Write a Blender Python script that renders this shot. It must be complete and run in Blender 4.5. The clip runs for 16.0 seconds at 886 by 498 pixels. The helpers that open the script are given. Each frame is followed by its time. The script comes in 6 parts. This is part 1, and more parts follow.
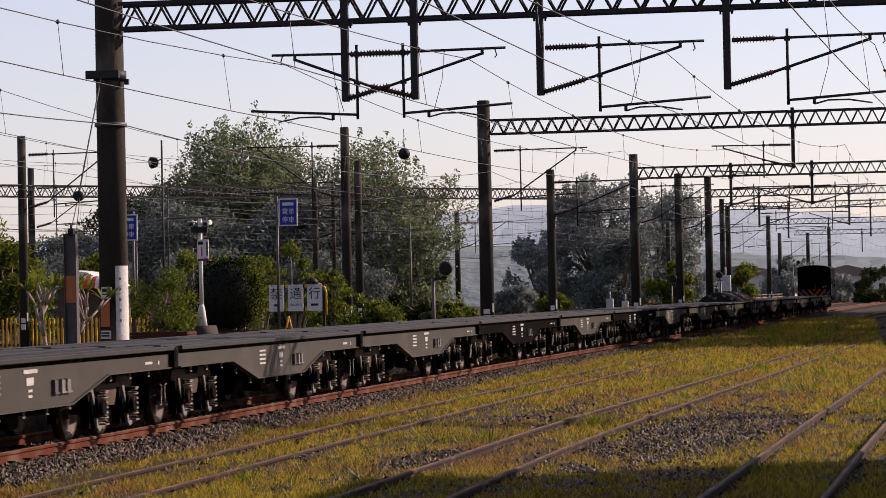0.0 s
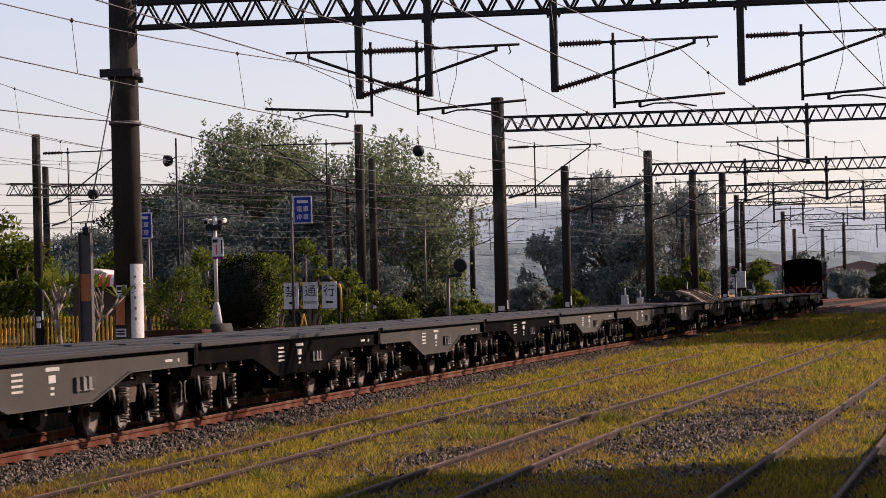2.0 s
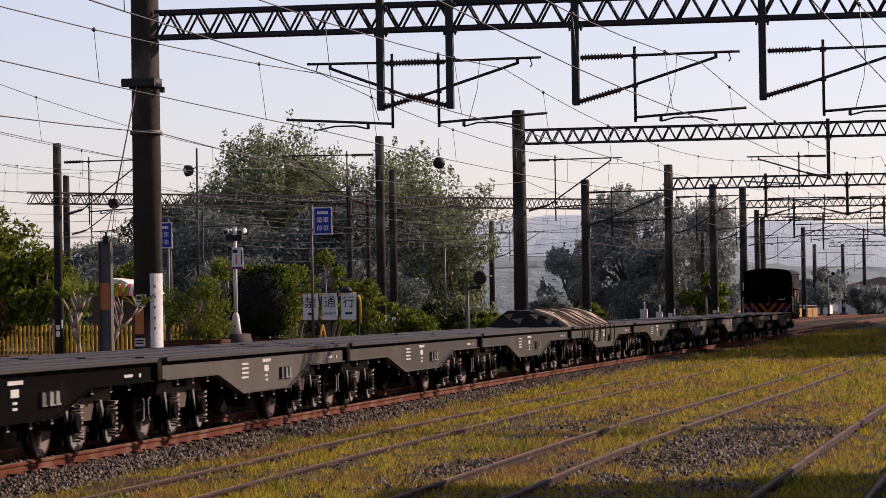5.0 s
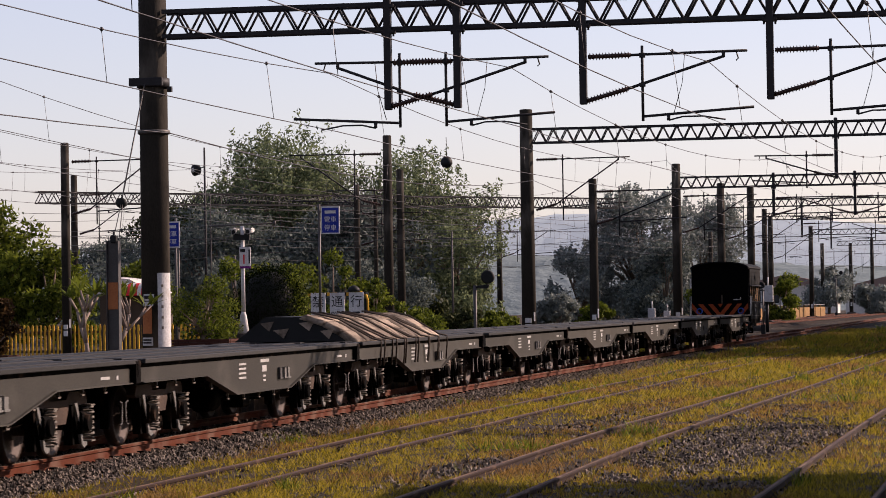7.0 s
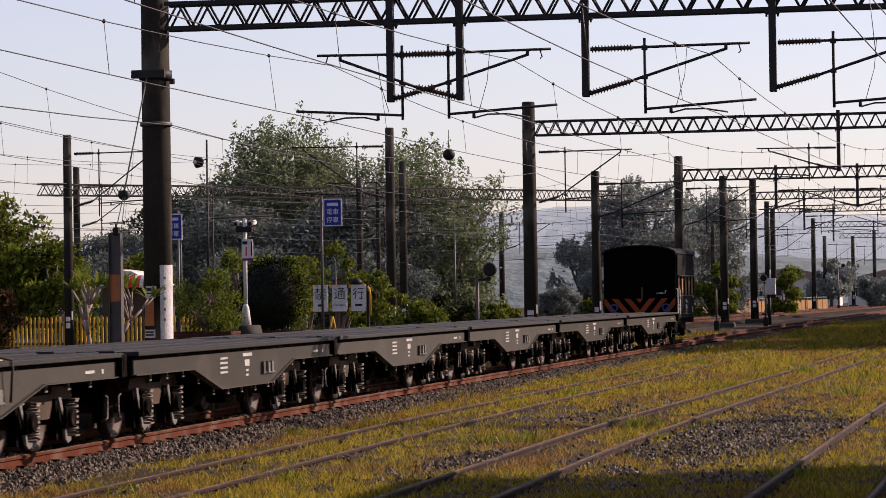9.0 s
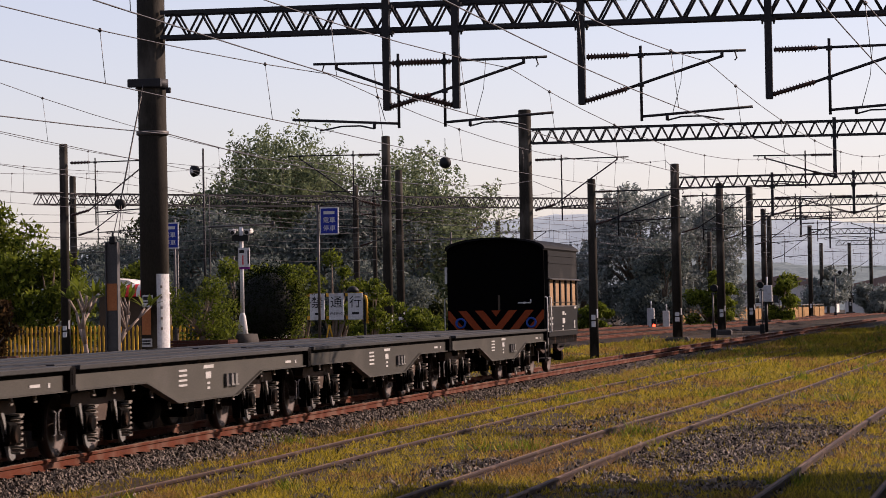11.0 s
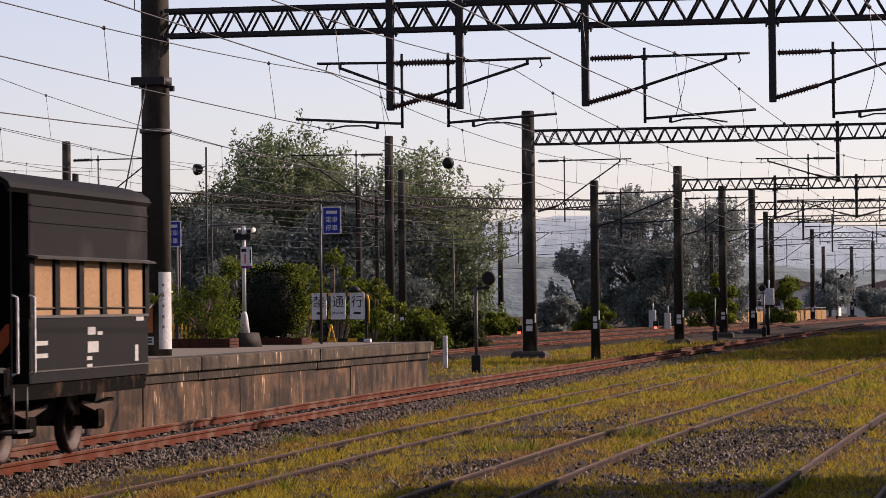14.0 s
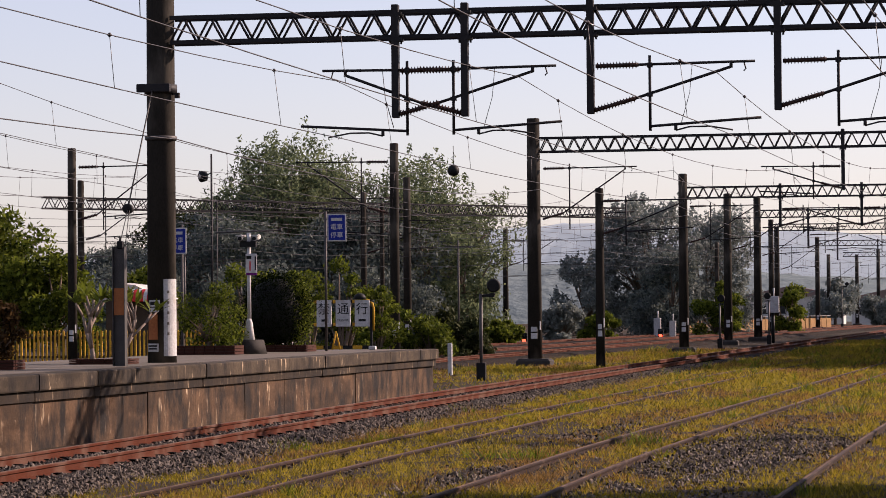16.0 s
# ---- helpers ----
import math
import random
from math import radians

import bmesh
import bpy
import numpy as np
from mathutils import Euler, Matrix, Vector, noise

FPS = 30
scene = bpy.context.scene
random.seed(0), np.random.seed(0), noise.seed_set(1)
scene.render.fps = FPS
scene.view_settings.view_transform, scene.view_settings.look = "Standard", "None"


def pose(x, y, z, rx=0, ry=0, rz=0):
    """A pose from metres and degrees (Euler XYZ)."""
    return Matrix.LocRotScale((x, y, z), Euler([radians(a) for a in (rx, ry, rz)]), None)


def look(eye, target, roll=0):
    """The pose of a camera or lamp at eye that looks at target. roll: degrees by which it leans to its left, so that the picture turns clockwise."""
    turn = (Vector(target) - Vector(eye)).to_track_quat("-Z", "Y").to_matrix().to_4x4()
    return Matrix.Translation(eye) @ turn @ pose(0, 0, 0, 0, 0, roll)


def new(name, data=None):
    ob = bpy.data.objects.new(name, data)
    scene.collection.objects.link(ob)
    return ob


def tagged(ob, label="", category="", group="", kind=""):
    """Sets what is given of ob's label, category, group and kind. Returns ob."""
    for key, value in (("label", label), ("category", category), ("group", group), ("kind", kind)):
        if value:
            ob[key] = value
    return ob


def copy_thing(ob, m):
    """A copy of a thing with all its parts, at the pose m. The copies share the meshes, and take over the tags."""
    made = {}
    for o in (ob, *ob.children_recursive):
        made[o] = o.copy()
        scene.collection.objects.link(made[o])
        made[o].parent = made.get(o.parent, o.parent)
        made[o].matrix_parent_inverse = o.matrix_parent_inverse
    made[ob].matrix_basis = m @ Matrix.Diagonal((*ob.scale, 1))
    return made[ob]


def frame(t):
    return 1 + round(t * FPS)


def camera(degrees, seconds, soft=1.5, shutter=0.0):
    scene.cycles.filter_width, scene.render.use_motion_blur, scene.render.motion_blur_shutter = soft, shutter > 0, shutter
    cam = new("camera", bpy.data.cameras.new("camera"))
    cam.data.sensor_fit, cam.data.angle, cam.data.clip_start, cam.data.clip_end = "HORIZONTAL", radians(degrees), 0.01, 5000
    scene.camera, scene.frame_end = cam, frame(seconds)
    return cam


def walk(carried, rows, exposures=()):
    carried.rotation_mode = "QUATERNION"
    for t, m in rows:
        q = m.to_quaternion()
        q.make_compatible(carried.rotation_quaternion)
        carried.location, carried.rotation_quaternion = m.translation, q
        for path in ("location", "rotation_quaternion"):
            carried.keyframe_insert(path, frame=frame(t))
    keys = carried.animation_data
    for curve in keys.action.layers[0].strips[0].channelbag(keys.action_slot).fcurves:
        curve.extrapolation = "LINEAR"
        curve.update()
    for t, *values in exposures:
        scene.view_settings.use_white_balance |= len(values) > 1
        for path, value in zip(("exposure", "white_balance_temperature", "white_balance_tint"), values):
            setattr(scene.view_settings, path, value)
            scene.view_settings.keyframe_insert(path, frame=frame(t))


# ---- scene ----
# ---------- camera ----------
EYE = (0.0, 0.0, 1.75)
cam = camera(17.47, 16.0, soft=0.65, shutter=0.12)


def aim(yaw, pitch, roll):
    y, p = radians(yaw), radians(pitch)
    return look(EYE, (EYE[0] - 60 * math.sin(y) * math.cos(p), EYE[1] + 60 * math.cos(y) * math.cos(p), EYE[2] + 60 * math.sin(p)), roll)


walk(cam, [
    (0.0, aim(9.436, 0.912, -1.185)),
    (0.5, aim(9.469, 0.911, -1.226)),
    (1.0, aim(9.543, 0.886, -1.478)),
    (1.5, aim(9.660, 0.853, -1.498)),
    (2.0, aim(9.727, 0.860, -1.383)),
    (2.5, aim(9.753, 0.766, -1.531)),
    (3.0, aim(9.785, 0.764, -1.295)),
    (3.5, aim(9.800, 0.874, -1.320)),
    (4.0, aim(9.865, 1.019, -1.119)),
    (6.5, aim(10.251, 1.137, -0.814)),
    (7.0, aim(10.266, 1.098, -0.893)),
    (7.5, aim(10.261, 1.072, -0.729)),
    (8.0, aim(10.309, 1.052, -0.741)),
    (8.5, aim(10.349, 0.999, -0.889)),
    (9.0, aim(10.314, 0.947, -0.851)),
    (11.5, aim(10.255, 1.127, -1.044)),
    (12.0, aim(10.282, 1.105, -1.058)),
    (12.5, aim(10.274, 1.070, -1.073)),
    (13.0, aim(10.261, 1.078, -0.964)),
    (13.5, aim(10.270, 1.086, -0.843)),
    (14.0, aim(10.289, 1.116, -0.552)),
    (14.5, aim(10.335, 1.223, -0.398)),
    (15.0, aim(10.377, 1.241, -0.555)),
    (15.5, aim(10.377, 1.210, -0.291)),
    (16.0, aim(10.388, 1.263, -0.458)),
], [(0.0, 0.86, 6600, 30), (16.0, 0.86, 6600, 30)])


# ---------- world and sun ----------
SUN_EL, SUN_AZ = 27.0, 56.0          # azimuth from +y towards +x
world = bpy.data.worlds.new("world")
scene.world = world
world.use_nodes = True
wn = world.node_tree
sky = wn.nodes.new("ShaderNodeTexSky")
sky.sky_type, sky.sun_disc = "NISHITA", False
sky.sun_elevation, sky.sun_rotation = radians(SUN_EL), radians(SUN_AZ)
sky.air_density, sky.dust_density, sky.ozone_density = 1.0, 0.75, 2.0
wn.nodes["Background"].inputs["Strength"].default_value = 0.080
haze = wn.nodes.new("ShaderNodeMix")          # thin even haze over the clear sky
haze.data_type = "RGBA"
haze.inputs["Factor"].default_value = 0.30
haze.inputs[7].default_value = (5.6, 5.75, 6.1, 1)
wn.links.new(sky.outputs[0], haze.inputs[6])
wn.links.new(haze.outputs[2], wn.nodes["Background"].inputs["Color"])
sun_dir = Vector((math.sin(radians(SUN_AZ)) * math.cos(radians(SUN_EL)), math.cos(radians(SUN_AZ)) * math.cos(radians(SUN_EL)), math.sin(radians(SUN_EL))))
sun_data = bpy.data.lights.new("sun", "SUN")
sun_data.energy, sun_data.angle, sun_data.color = 5.0, radians(0.6), (1.0, 0.86, 0.68)
sun = new("sun", sun_data)
sun.matrix_world = look(sun_dir * 100, (0, 0, 0))


# ---------- materials ----------
def mat(name, base, other=None, rough=0.7, metal=0.0, scale=6.0, fine=60.0, bump=0.15, dist=0.01, spread=0.5, stretch=None,
        dirt=None, dirt_scale=1.2, dirt_at=0.55, through_light=0.0, spec=0.12, rand=0.0, amp=0.3):
    """Two colours mixed by noise at two scales, a third as dirt or wear patches, and a fine relief."""
    m = bpy.data.materials.new(name)
    m.use_nodes = True
    nt = m.node_tree
    nd, ln = nt.nodes, nt.links
    b = nd["Principled BSDF"]
    co = nd.new("ShaderNodeTexCoord")
    src = co.outputs["Object"]
    if stretch:
        mp = nd.new("ShaderNodeMapping")
        mp.inputs["Scale"].default_value = stretch
        ln.new(src, mp.inputs["Vector"])
        src = mp.outputs[0]
    other = other or [c * 0.7 for c in base]

    def noise_node(s, detail=4.0):
        n = nd.new("ShaderNodeTexNoise")
        n.inputs["Scale"].default_value, n.inputs["Detail"].default_value = s, detail
        ln.new(src, n.inputs["Vector"])
        return n

    def ramp(sock, lo, hi):
        r = nd.new("ShaderNodeMapRange")
        r.inputs["From Min"].default_value, r.inputs["From Max"].default_value = lo, hi
        ln.new(sock, r.inputs["Value"])
        return r.outputs[0]

    def mix(fac, a, c, mode="MIX"):
        x = nd.new("ShaderNodeMix")
        x.data_type, x.blend_type = "RGBA", mode
        for sock, v in ((x.inputs["Factor"], fac), (x.inputs[6], a), (x.inputs[7], c)):
            if hasattr(v, "links"):
                ln.new(v, sock)
            elif isinstance(v, (int, float)):
                sock.default_value = v
            else:
                sock.default_value = (*v, 1)
        return x.outputs[2]

    n1, n2 = noise_node(scale), noise_node(fine, 3.0)
    col = mix(ramp(n1.outputs[0], 0.5 - spread * 0.4, 0.5 + spread * 0.4), base, other)
    col = mix(0.55, col, mix(ramp(n2.outputs[0], 0.3, 0.7), [c * (1 - amp) for c in base], [min(1, c * (1 + amp)) for c in base]))
    if rand:
        oi = nd.new("ShaderNodeObjectInfo")
        hv = nd.new("ShaderNodeHueSaturation")
        r = nd.new("ShaderNodeMapRange")
        r.inputs["To Min"].default_value, r.inputs["To Max"].default_value = 1 - rand, 1 + rand
        ln.new(oi.outputs["Random"], r.inputs["Value"])
        ln.new(r.outputs[0], hv.inputs["Value"])
        ln.new(col, hv.inputs["Color"])
        col = hv.outputs[0]
    if dirt:
        n3 = noise_node(dirt_scale, 6.0)
        col = mix(ramp(n3.outputs[0], dirt_at - 0.08, dirt_at + 0.08), col, dirt)
    ln.new(col, b.inputs["Base Color"])
    b.inputs["Roughness"].default_value, b.inputs["Metallic"].default_value = rough, metal
    b.inputs["Specular IOR Level"].default_value = spec
    if bump:
        bp = nd.new("ShaderNodeBump")
        bp.inputs["Strength"].default_value, bp.inputs["Distance"].default_value = bump, dist
        ln.new(n2.outputs[0], bp.inputs["Height"])
        ln.new(bp.outputs[0], b.inputs["Normal"])
    if through_light:
        tr = nd.new("ShaderNodeBsdfTranslucent")
        ln.new(col, tr.inputs["Color"])
        ms = nd.new("ShaderNodeMixShader")
        ms.inputs[0].default_value = through_light
        ln.new(b.outputs[0], ms.inputs[1])
        ln.new(tr.outputs[0], ms.inputs[2])
        ln.new(ms.outputs[0], nd["Material Output"].inputs["Surface"])
    return m


def leaf_mat(name, a, c, through_light=0.35, spec=0.1):
    """Leaves: each one its own tone between two greens."""
    m = bpy.data.materials.new(name)
    m.use_nodes = True
    nd, ln = m.node_tree.nodes, m.node_tree.links
    b = nd["Principled BSDF"]
    geo, x = nd.new("ShaderNodeNewGeometry"), nd.new("ShaderNodeMix")
    x.data_type = "RGBA"
    x.inputs[6].default_value, x.inputs[7].default_value = (*a, 1), (*c, 1)
    ln.new(geo.outputs["Random Per Island"], x.inputs["Factor"])
    ln.new(x.outputs[2], b.inputs["Base Color"])
    b.inputs["Roughness"].default_value = 0.6
    b.inputs["Specular IOR Level"].default_value = spec
    tr, ms = nd.new("ShaderNodeBsdfTranslucent"), nd.new("ShaderNodeMixShader")
    ln.new(x.outputs[2], tr.inputs["Color"])
    ms.inputs[0].default_value = through_light
    ln.new(b.outputs[0], ms.inputs[1])
    ln.new(tr.outputs[0], ms.inputs[2])
    ln.new(ms.outputs[0], nd["Material Output"].inputs["Surface"])
    return m


def glow(name, colour, strength):
    m = bpy.data.materials.new(name)
    m.use_nodes = True
    b = m.node_tree.nodes["Principled BSDF"]
    b.inputs["Base Color"].default_value = (*colour, 1)
    b.inputs["Emission Color"].default_value = (*colour, 1)
    b.inputs["Emission Strength"].default_value = strength
    return m


M_GROUND = mat("dry_soil_and_moss", (0.034, 0.023, 0.011), (0.010, 0.007, 0.0042), rough=0.95, scale=0.5, fine=9, bump=0.7, dist=0.05, dirt=(0.030, 0.020, 0.013), dirt_scale=0.45, dirt_at=0.55, spec=0.1)
M_BED = mat("ballast_bed", (0.022, 0.0175, 0.014), (0.007, 0.0055, 0.0045), rough=0.95, scale=3, fine=22, bump=0.9, dist=0.04, dirt=(0.024, 0.015, 0.010), dirt_scale=1.2, spec=0.05)
M_GRASS = leaf_mat("grass_blades", (0.040, 0.040, 0.003), (0.40, 0.30, 0.028), 0.45)
M_STRAW = leaf_mat("dry_straw_grass", (0.045, 0.024, 0.006), (0.34, 0.20, 0.055), 0.45)
M_PEBBLE = leaf_mat("mixed_grey_stones", (0.003, 0.0024, 0.002), (0.17, 0.135, 0.107), 0.0, 0.05)
M_TUFT = leaf_mat("green_tuft", (0.03, 0.05, 0.005), (0.17, 0.21, 0.018), 0.45)
M_RUST_RAIL = mat("rusty_rail_steel", (0.068, 0.015, 0.0045), (0.032, 0.0085, 0.0035), rough=0.8, scale=2, fine=70, bump=0.25, dirt=(0.09, 0.045, 0.03), dirt_scale=1.5, spec=0.08)
# siding rails: weathered brown, darkened further to hold their sides' shade
M_OLD_RAIL = mat("weathered_shaded_rail_steel", (0.020, 0.0085, 0.005), (0.008, 0.004, 0.0028), rough=0.75, scale=2, fine=50, bump=0.3, dirt=(0.06, 0.034, 0.021), dirt_scale=2.2, dirt_at=0.64, spec=0.1)
# head band: worn steel, lightened so the top reads as lit
M_RAIL_TOP = mat("worn_lit_rail_head", (0.13, 0.078, 0.048), (0.045, 0.025, 0.015), rough=0.8, metal=0.0, scale=1.5, fine=30, bump=0.15, dirt=(0.06, 0.033, 0.025), dirt_scale=1.4, dirt_at=0.53)
M_SLEEPER = mat("dark_sleeper", (0.10, 0.075, 0.06), (0.06, 0.05, 0.045), rough=0.9, scale=4, fine=40, bump=0.3)
M_CONC = mat("weathered_mast_concrete", (0.026, 0.022, 0.017), (0.007, 0.0062, 0.0054), rough=0.85, scale=2.5, fine=45, bump=0.25, stretch=(1, 1, 0.35), dirt=(0.085, 0.073, 0.058), dirt_scale=1.3, dirt_at=0.60, spec=0.06)
M_BASE = mat("dark_foundation_concrete", (0.045, 0.04, 0.036), (0.03, 0.026, 0.024), rough=0.9, scale=2.5, fine=40, bump=0.4)
M_PLAT = mat("stained_platform_concrete", (0.20, 0.145, 0.10), (0.028, 0.02, 0.015), rough=0.9, scale=1.3, fine=26, bump=0.35, stretch=(1, 2.6, 0.28), dirt=(0.30, 0.23, 0.175), dirt_scale=1.9, dirt_at=0.66, spec=0.15, spread=0.35)


def stained_wall(name, ground, black):
    """Old concrete with black run-off, rusty brown ground tone and pale lime streaks."""
    m = bpy.data.materials.new(name)
    m.use_nodes = True
    nd, ln = m.node_tree.nodes, m.node_tree.links
    b = nd["Principled BSDF"]
    geo = nd.new("ShaderNodeTexCoord")

    def field(scale3, scale, lo, hi, detail=6.0):
        mp, n, r = nd.new("ShaderNodeMapping"), nd.new("ShaderNodeTexNoise"), nd.new("ShaderNodeMapRange")
        mp.inputs["Scale"].default_value = scale3
        n.inputs["Scale"].default_value, n.inputs["Detail"].default_value, n.inputs["Roughness"].default_value = scale, detail, 0.62
        r.inputs["From Min"].default_value, r.inputs["From Max"].default_value = lo, hi
        ln.new(geo.outputs["Object"], mp.inputs["Vector"])
        ln.new(mp.outputs[0], n.inputs["Vector"])
        ln.new(n.outputs[0], r.inputs["Value"])
        return r.outputs[0], n.outputs[0]

    def mix(fac, a, c):
        x = nd.new("ShaderNodeMix")
        x.data_type = "RGBA"
        ln.new(fac, x.inputs["Factor"])
        for s, v in ((x.inputs[6], a), (x.inputs[7], c)):
            if isinstance(v, tuple):
                s.default_value = (*v, 1)
            else:
                ln.new(v, s)
        return x.outputs[2]
    tone, _ = field((1, 1, 1), 1.4, 0.38, 0.62)
    runs, _ = field((1, 1.3, 0.6), 1.7, *black)
    lime, _ = field((1, 3.2, 0.75), 2.2, 0.60, 0.67)
    blot, _ = field((1, 0.7, 1.6), 0.8, 0.48, 0.60)
    grain, gh = field((1, 1, 1), 16.0, 0.3, 0.75, 5.0)
    col = mix(tone, ground, tuple(0.62 * c for c in ground))
    col = mix(grain, tuple(0.5 * c for c in ground), col)
    col = mix(lime, col, (0.36, 0.265, 0.175))
    col = mix(blot, col, tuple(0.3 * c for c in ground))
    col = mix(runs, col, (0.012, 0.0095, 0.008))
    ln.new(col, b.inputs["Base Color"])
    b.inputs["Roughness"].default_value = 0.92
    b.inputs["Specular IOR Level"].default_value = 0.15
    bp = nd.new("ShaderNodeBump")
    bp.inputs["Strength"].default_value, bp.inputs["Distance"].default_value = 0.5, 0.012
    ln.new(gh, bp.inputs["Height"])
    ln.new(bp.outputs[0], b.inputs["Normal"])
    return m


M_WALL = stained_wall("stained_platform_wall", (0.118, 0.067, 0.036), (0.42, 0.60))
M_BAND = stained_wall("black_stained_band", (0.055, 0.037, 0.023), (0.40, 0.60))
M_EDGE = stained_wall("stained_coping", (0.085, 0.062, 0.040), (0.43, 0.64))
M_PAVE = mat("platform_paving", (0.13, 0.11, 0.088), (0.05, 0.043, 0.034), rough=0.85, scale=1.0, fine=30, bump=0.2, dirt=(0.12, 0.10, 0.085), dirt_scale=0.8)
M_STEEL = mat("dark_painted_steel", (0.02, 0.019, 0.02), (0.012, 0.011, 0.012), rough=0.6, scale=5, fine=60, bump=0.1, spec=0.12)
M_GALV = mat("galvanised_steel", (0.07, 0.065, 0.062), (0.04, 0.037, 0.035), rough=0.55, metal=0.4, scale=5, fine=60, bump=0.1)
M_INSUL = mat("brown_porcelain", (0.05, 0.028, 0.022), (0.035, 0.02, 0.018), rough=0.3, scale=5, bump=0)
M_WIRE = mat("bronze_wire", (0.06, 0.055, 0.055), (0.04, 0.036, 0.036), rough=0.5, metal=0.5, bump=0)
M_WHITE = mat("dusty_white_paint", (0.46, 0.45, 0.44), (0.34, 0.33, 0.315), rough=0.7, scale=4, fine=30, bump=0.1, dirt=(0.34, 0.32, 0.29), dirt_scale=5, dirt_at=0.62)
M_WAGON = mat("grey_wagon_paint", (0.036, 0.033, 0.027), (0.017, 0.0155, 0.0125), rough=0.55, spec=0.1, scale=1.6, fine=35, bump=0.08, stretch=(1, 0.7, 1.3), dirt=(0.05, 0.045, 0.038), dirt_scale=0.9, dirt_at=0.6, rand=0.3)
M_WAGON_BLACK = mat("black_wagon_paint", (0.0028, 0.0025, 0.0023), (0.0014, 0.0013, 0.0012), rough=0.85, spec=0.01, scale=1.6, fine=35, bump=0.08, stretch=(1, 0.7, 1.3), dirt=(0.010, 0.008, 0.0065), dirt_scale=0.9, dirt_at=0.6, rand=0.3)
M_MARK = mat("faded_white_marking", (0.30, 0.295, 0.28), (0.18, 0.175, 0.165), rough=0.7, scale=9, fine=40, bump=0)
M_TAG = mat("dull_silver_steel", (0.17, 0.165, 0.155), (0.07, 0.067, 0.062), rough=0.4, metal=0.4, scale=8, bump=0.05)
M_DECK = mat("dark_deck_planks", (0.020, 0.0195, 0.0185), (0.007, 0.0068, 0.0066), rough=0.7, spec=0.12, scale=2, fine=40, bump=0.3, stretch=(3, 0.25, 1), rand=0.2)
# near-black base holds the shade under the train; brown patches are dirt
M_BOGIE = mat("shade_dark_bogie_steel", (0.003, 0.0025, 0.0022), (0.002, 0.0017, 0.0015), rough=0.8, scale=5, fine=50, bump=0.2, spec=0.02, dirt=(0.035, 0.021, 0.014), dirt_scale=3, dirt_at=0.66)
M_BOGIE_BROWN = mat("brown_dusted_bogie_frame", (0.055, 0.035, 0.025), (0.006, 0.0045, 0.0035), rough=0.75, scale=4, fine=50, bump=0.2)
M_SPRING = mat("dusty_spring_steel", (0.14, 0.12, 0.10), (0.03, 0.025, 0.02), rough=0.55, scale=8, bump=0.1)
M_WHEEL = mat("rusty_wheel_rim", (0.04, 0.026, 0.02), (0.02, 0.013, 0.011), rough=0.55, metal=0.3, scale=4, fine=40, bump=0.15)
M_CAB = mat("black_van_paint", (0.007, 0.0071, 0.0072), (0.0038, 0.0038, 0.0039), rough=0.75, spec=0.06, scale=1.2, fine=40, bump=0.08, dirt=(0.018, 0.0165, 0.0155), dirt_scale=1.1, dirt_at=0.62)
# van end turned from the sun: its shade put in as blacker paint
M_END_SHADE = mat("shaded_van_end_paint", (0.0016, 0.0015, 0.0015), (0.001, 0.001, 0.001), rough=0.9, spec=0.02, scale=2, fine=30, bump=0.05)
M_ORANGE = mat("faded_orange_stripe", (0.20, 0.033, 0.006), (0.12, 0.02, 0.004), rough=0.6, scale=4, fine=40, bump=0.05)
M_BLUE = mat("blue_paint", (0.012, 0.05, 0.21), (0.01, 0.035, 0.15), rough=0.5, scale=4, bump=0.05)
M_BLIND = mat("tan_window_blind", (0.23, 0.140, 0.072), (0.15, 0.085, 0.042), rough=0.8, scale=2, fine=25, bump=0.05)
M_TARP = mat("creased_tan_tarpaulin", (0.20, 0.155, 0.115), (0.03, 0.021, 0.015), rough=0.8, scale=2.6, fine=18, bump=0.5, dist=0.03, dirt=(0.02, 0.013, 0.009), dirt_scale=2.4, dirt_at=0.57, rand=0.7)
M_ROPE = mat("dark_rope", (0.05, 0.038, 0.03), (0.035, 0.027, 0.02), rough=0.9, bump=0.2)
M_YELLOW = mat("yellow_fence_paint", (0.50, 0.27, 0.025), (0.30, 0.15, 0.015), rough=0.7, scale=3, fine=40, bump=0.1, rand=0.2)
M_TIMBER = mat("dark_timber", (0.06, 0.045, 0.032), (0.04, 0.03, 0.022), rough=0.85, bump=0.2)
M_BARK = mat("grey_brown_bark", (0.15, 0.11, 0.08), (0.08, 0.06, 0.045), rough=0.9, scale=6, fine=40, bump=0.5, dist=0.02)
M_PALEBARK = mat("pale_grey_bark", (0.20, 0.155, 0.125), (0.12, 0.09, 0.075), rough=0.85, scale=6, fine=40, bump=0.3)
M_BRICK = mat("red_brick", (0.055, 0.02, 0.013), (0.02, 0.008, 0.006), rough=0.9, scale=3, fine=40, bump=0.3)
M_RUSTBAND = mat("rust_orange_band", (0.34, 0.12, 0.045), (0.24, 0.08, 0.03), rough=0.8, scale=3, fine=40, bump=0.15)
M_SIGNBLUE = mat("deep_blue_enamel", (0.012, 0.024, 0.20), (0.01, 0.02, 0.16), rough=0.4, bump=0)
M_BLACK = mat("matt_black", (0.012, 0.012, 0.012), (0.008, 0.008, 0.008), rough=0.6, bump=0.05)
M_RED = mat("red_paint", (0.5, 0.03, 0.03), (0.4, 0.025, 0.025), rough=0.5, bump=0)
M_GLOW_RED = glow("red_signal_light", (1.0, 0.05, 0.02), 4.0)
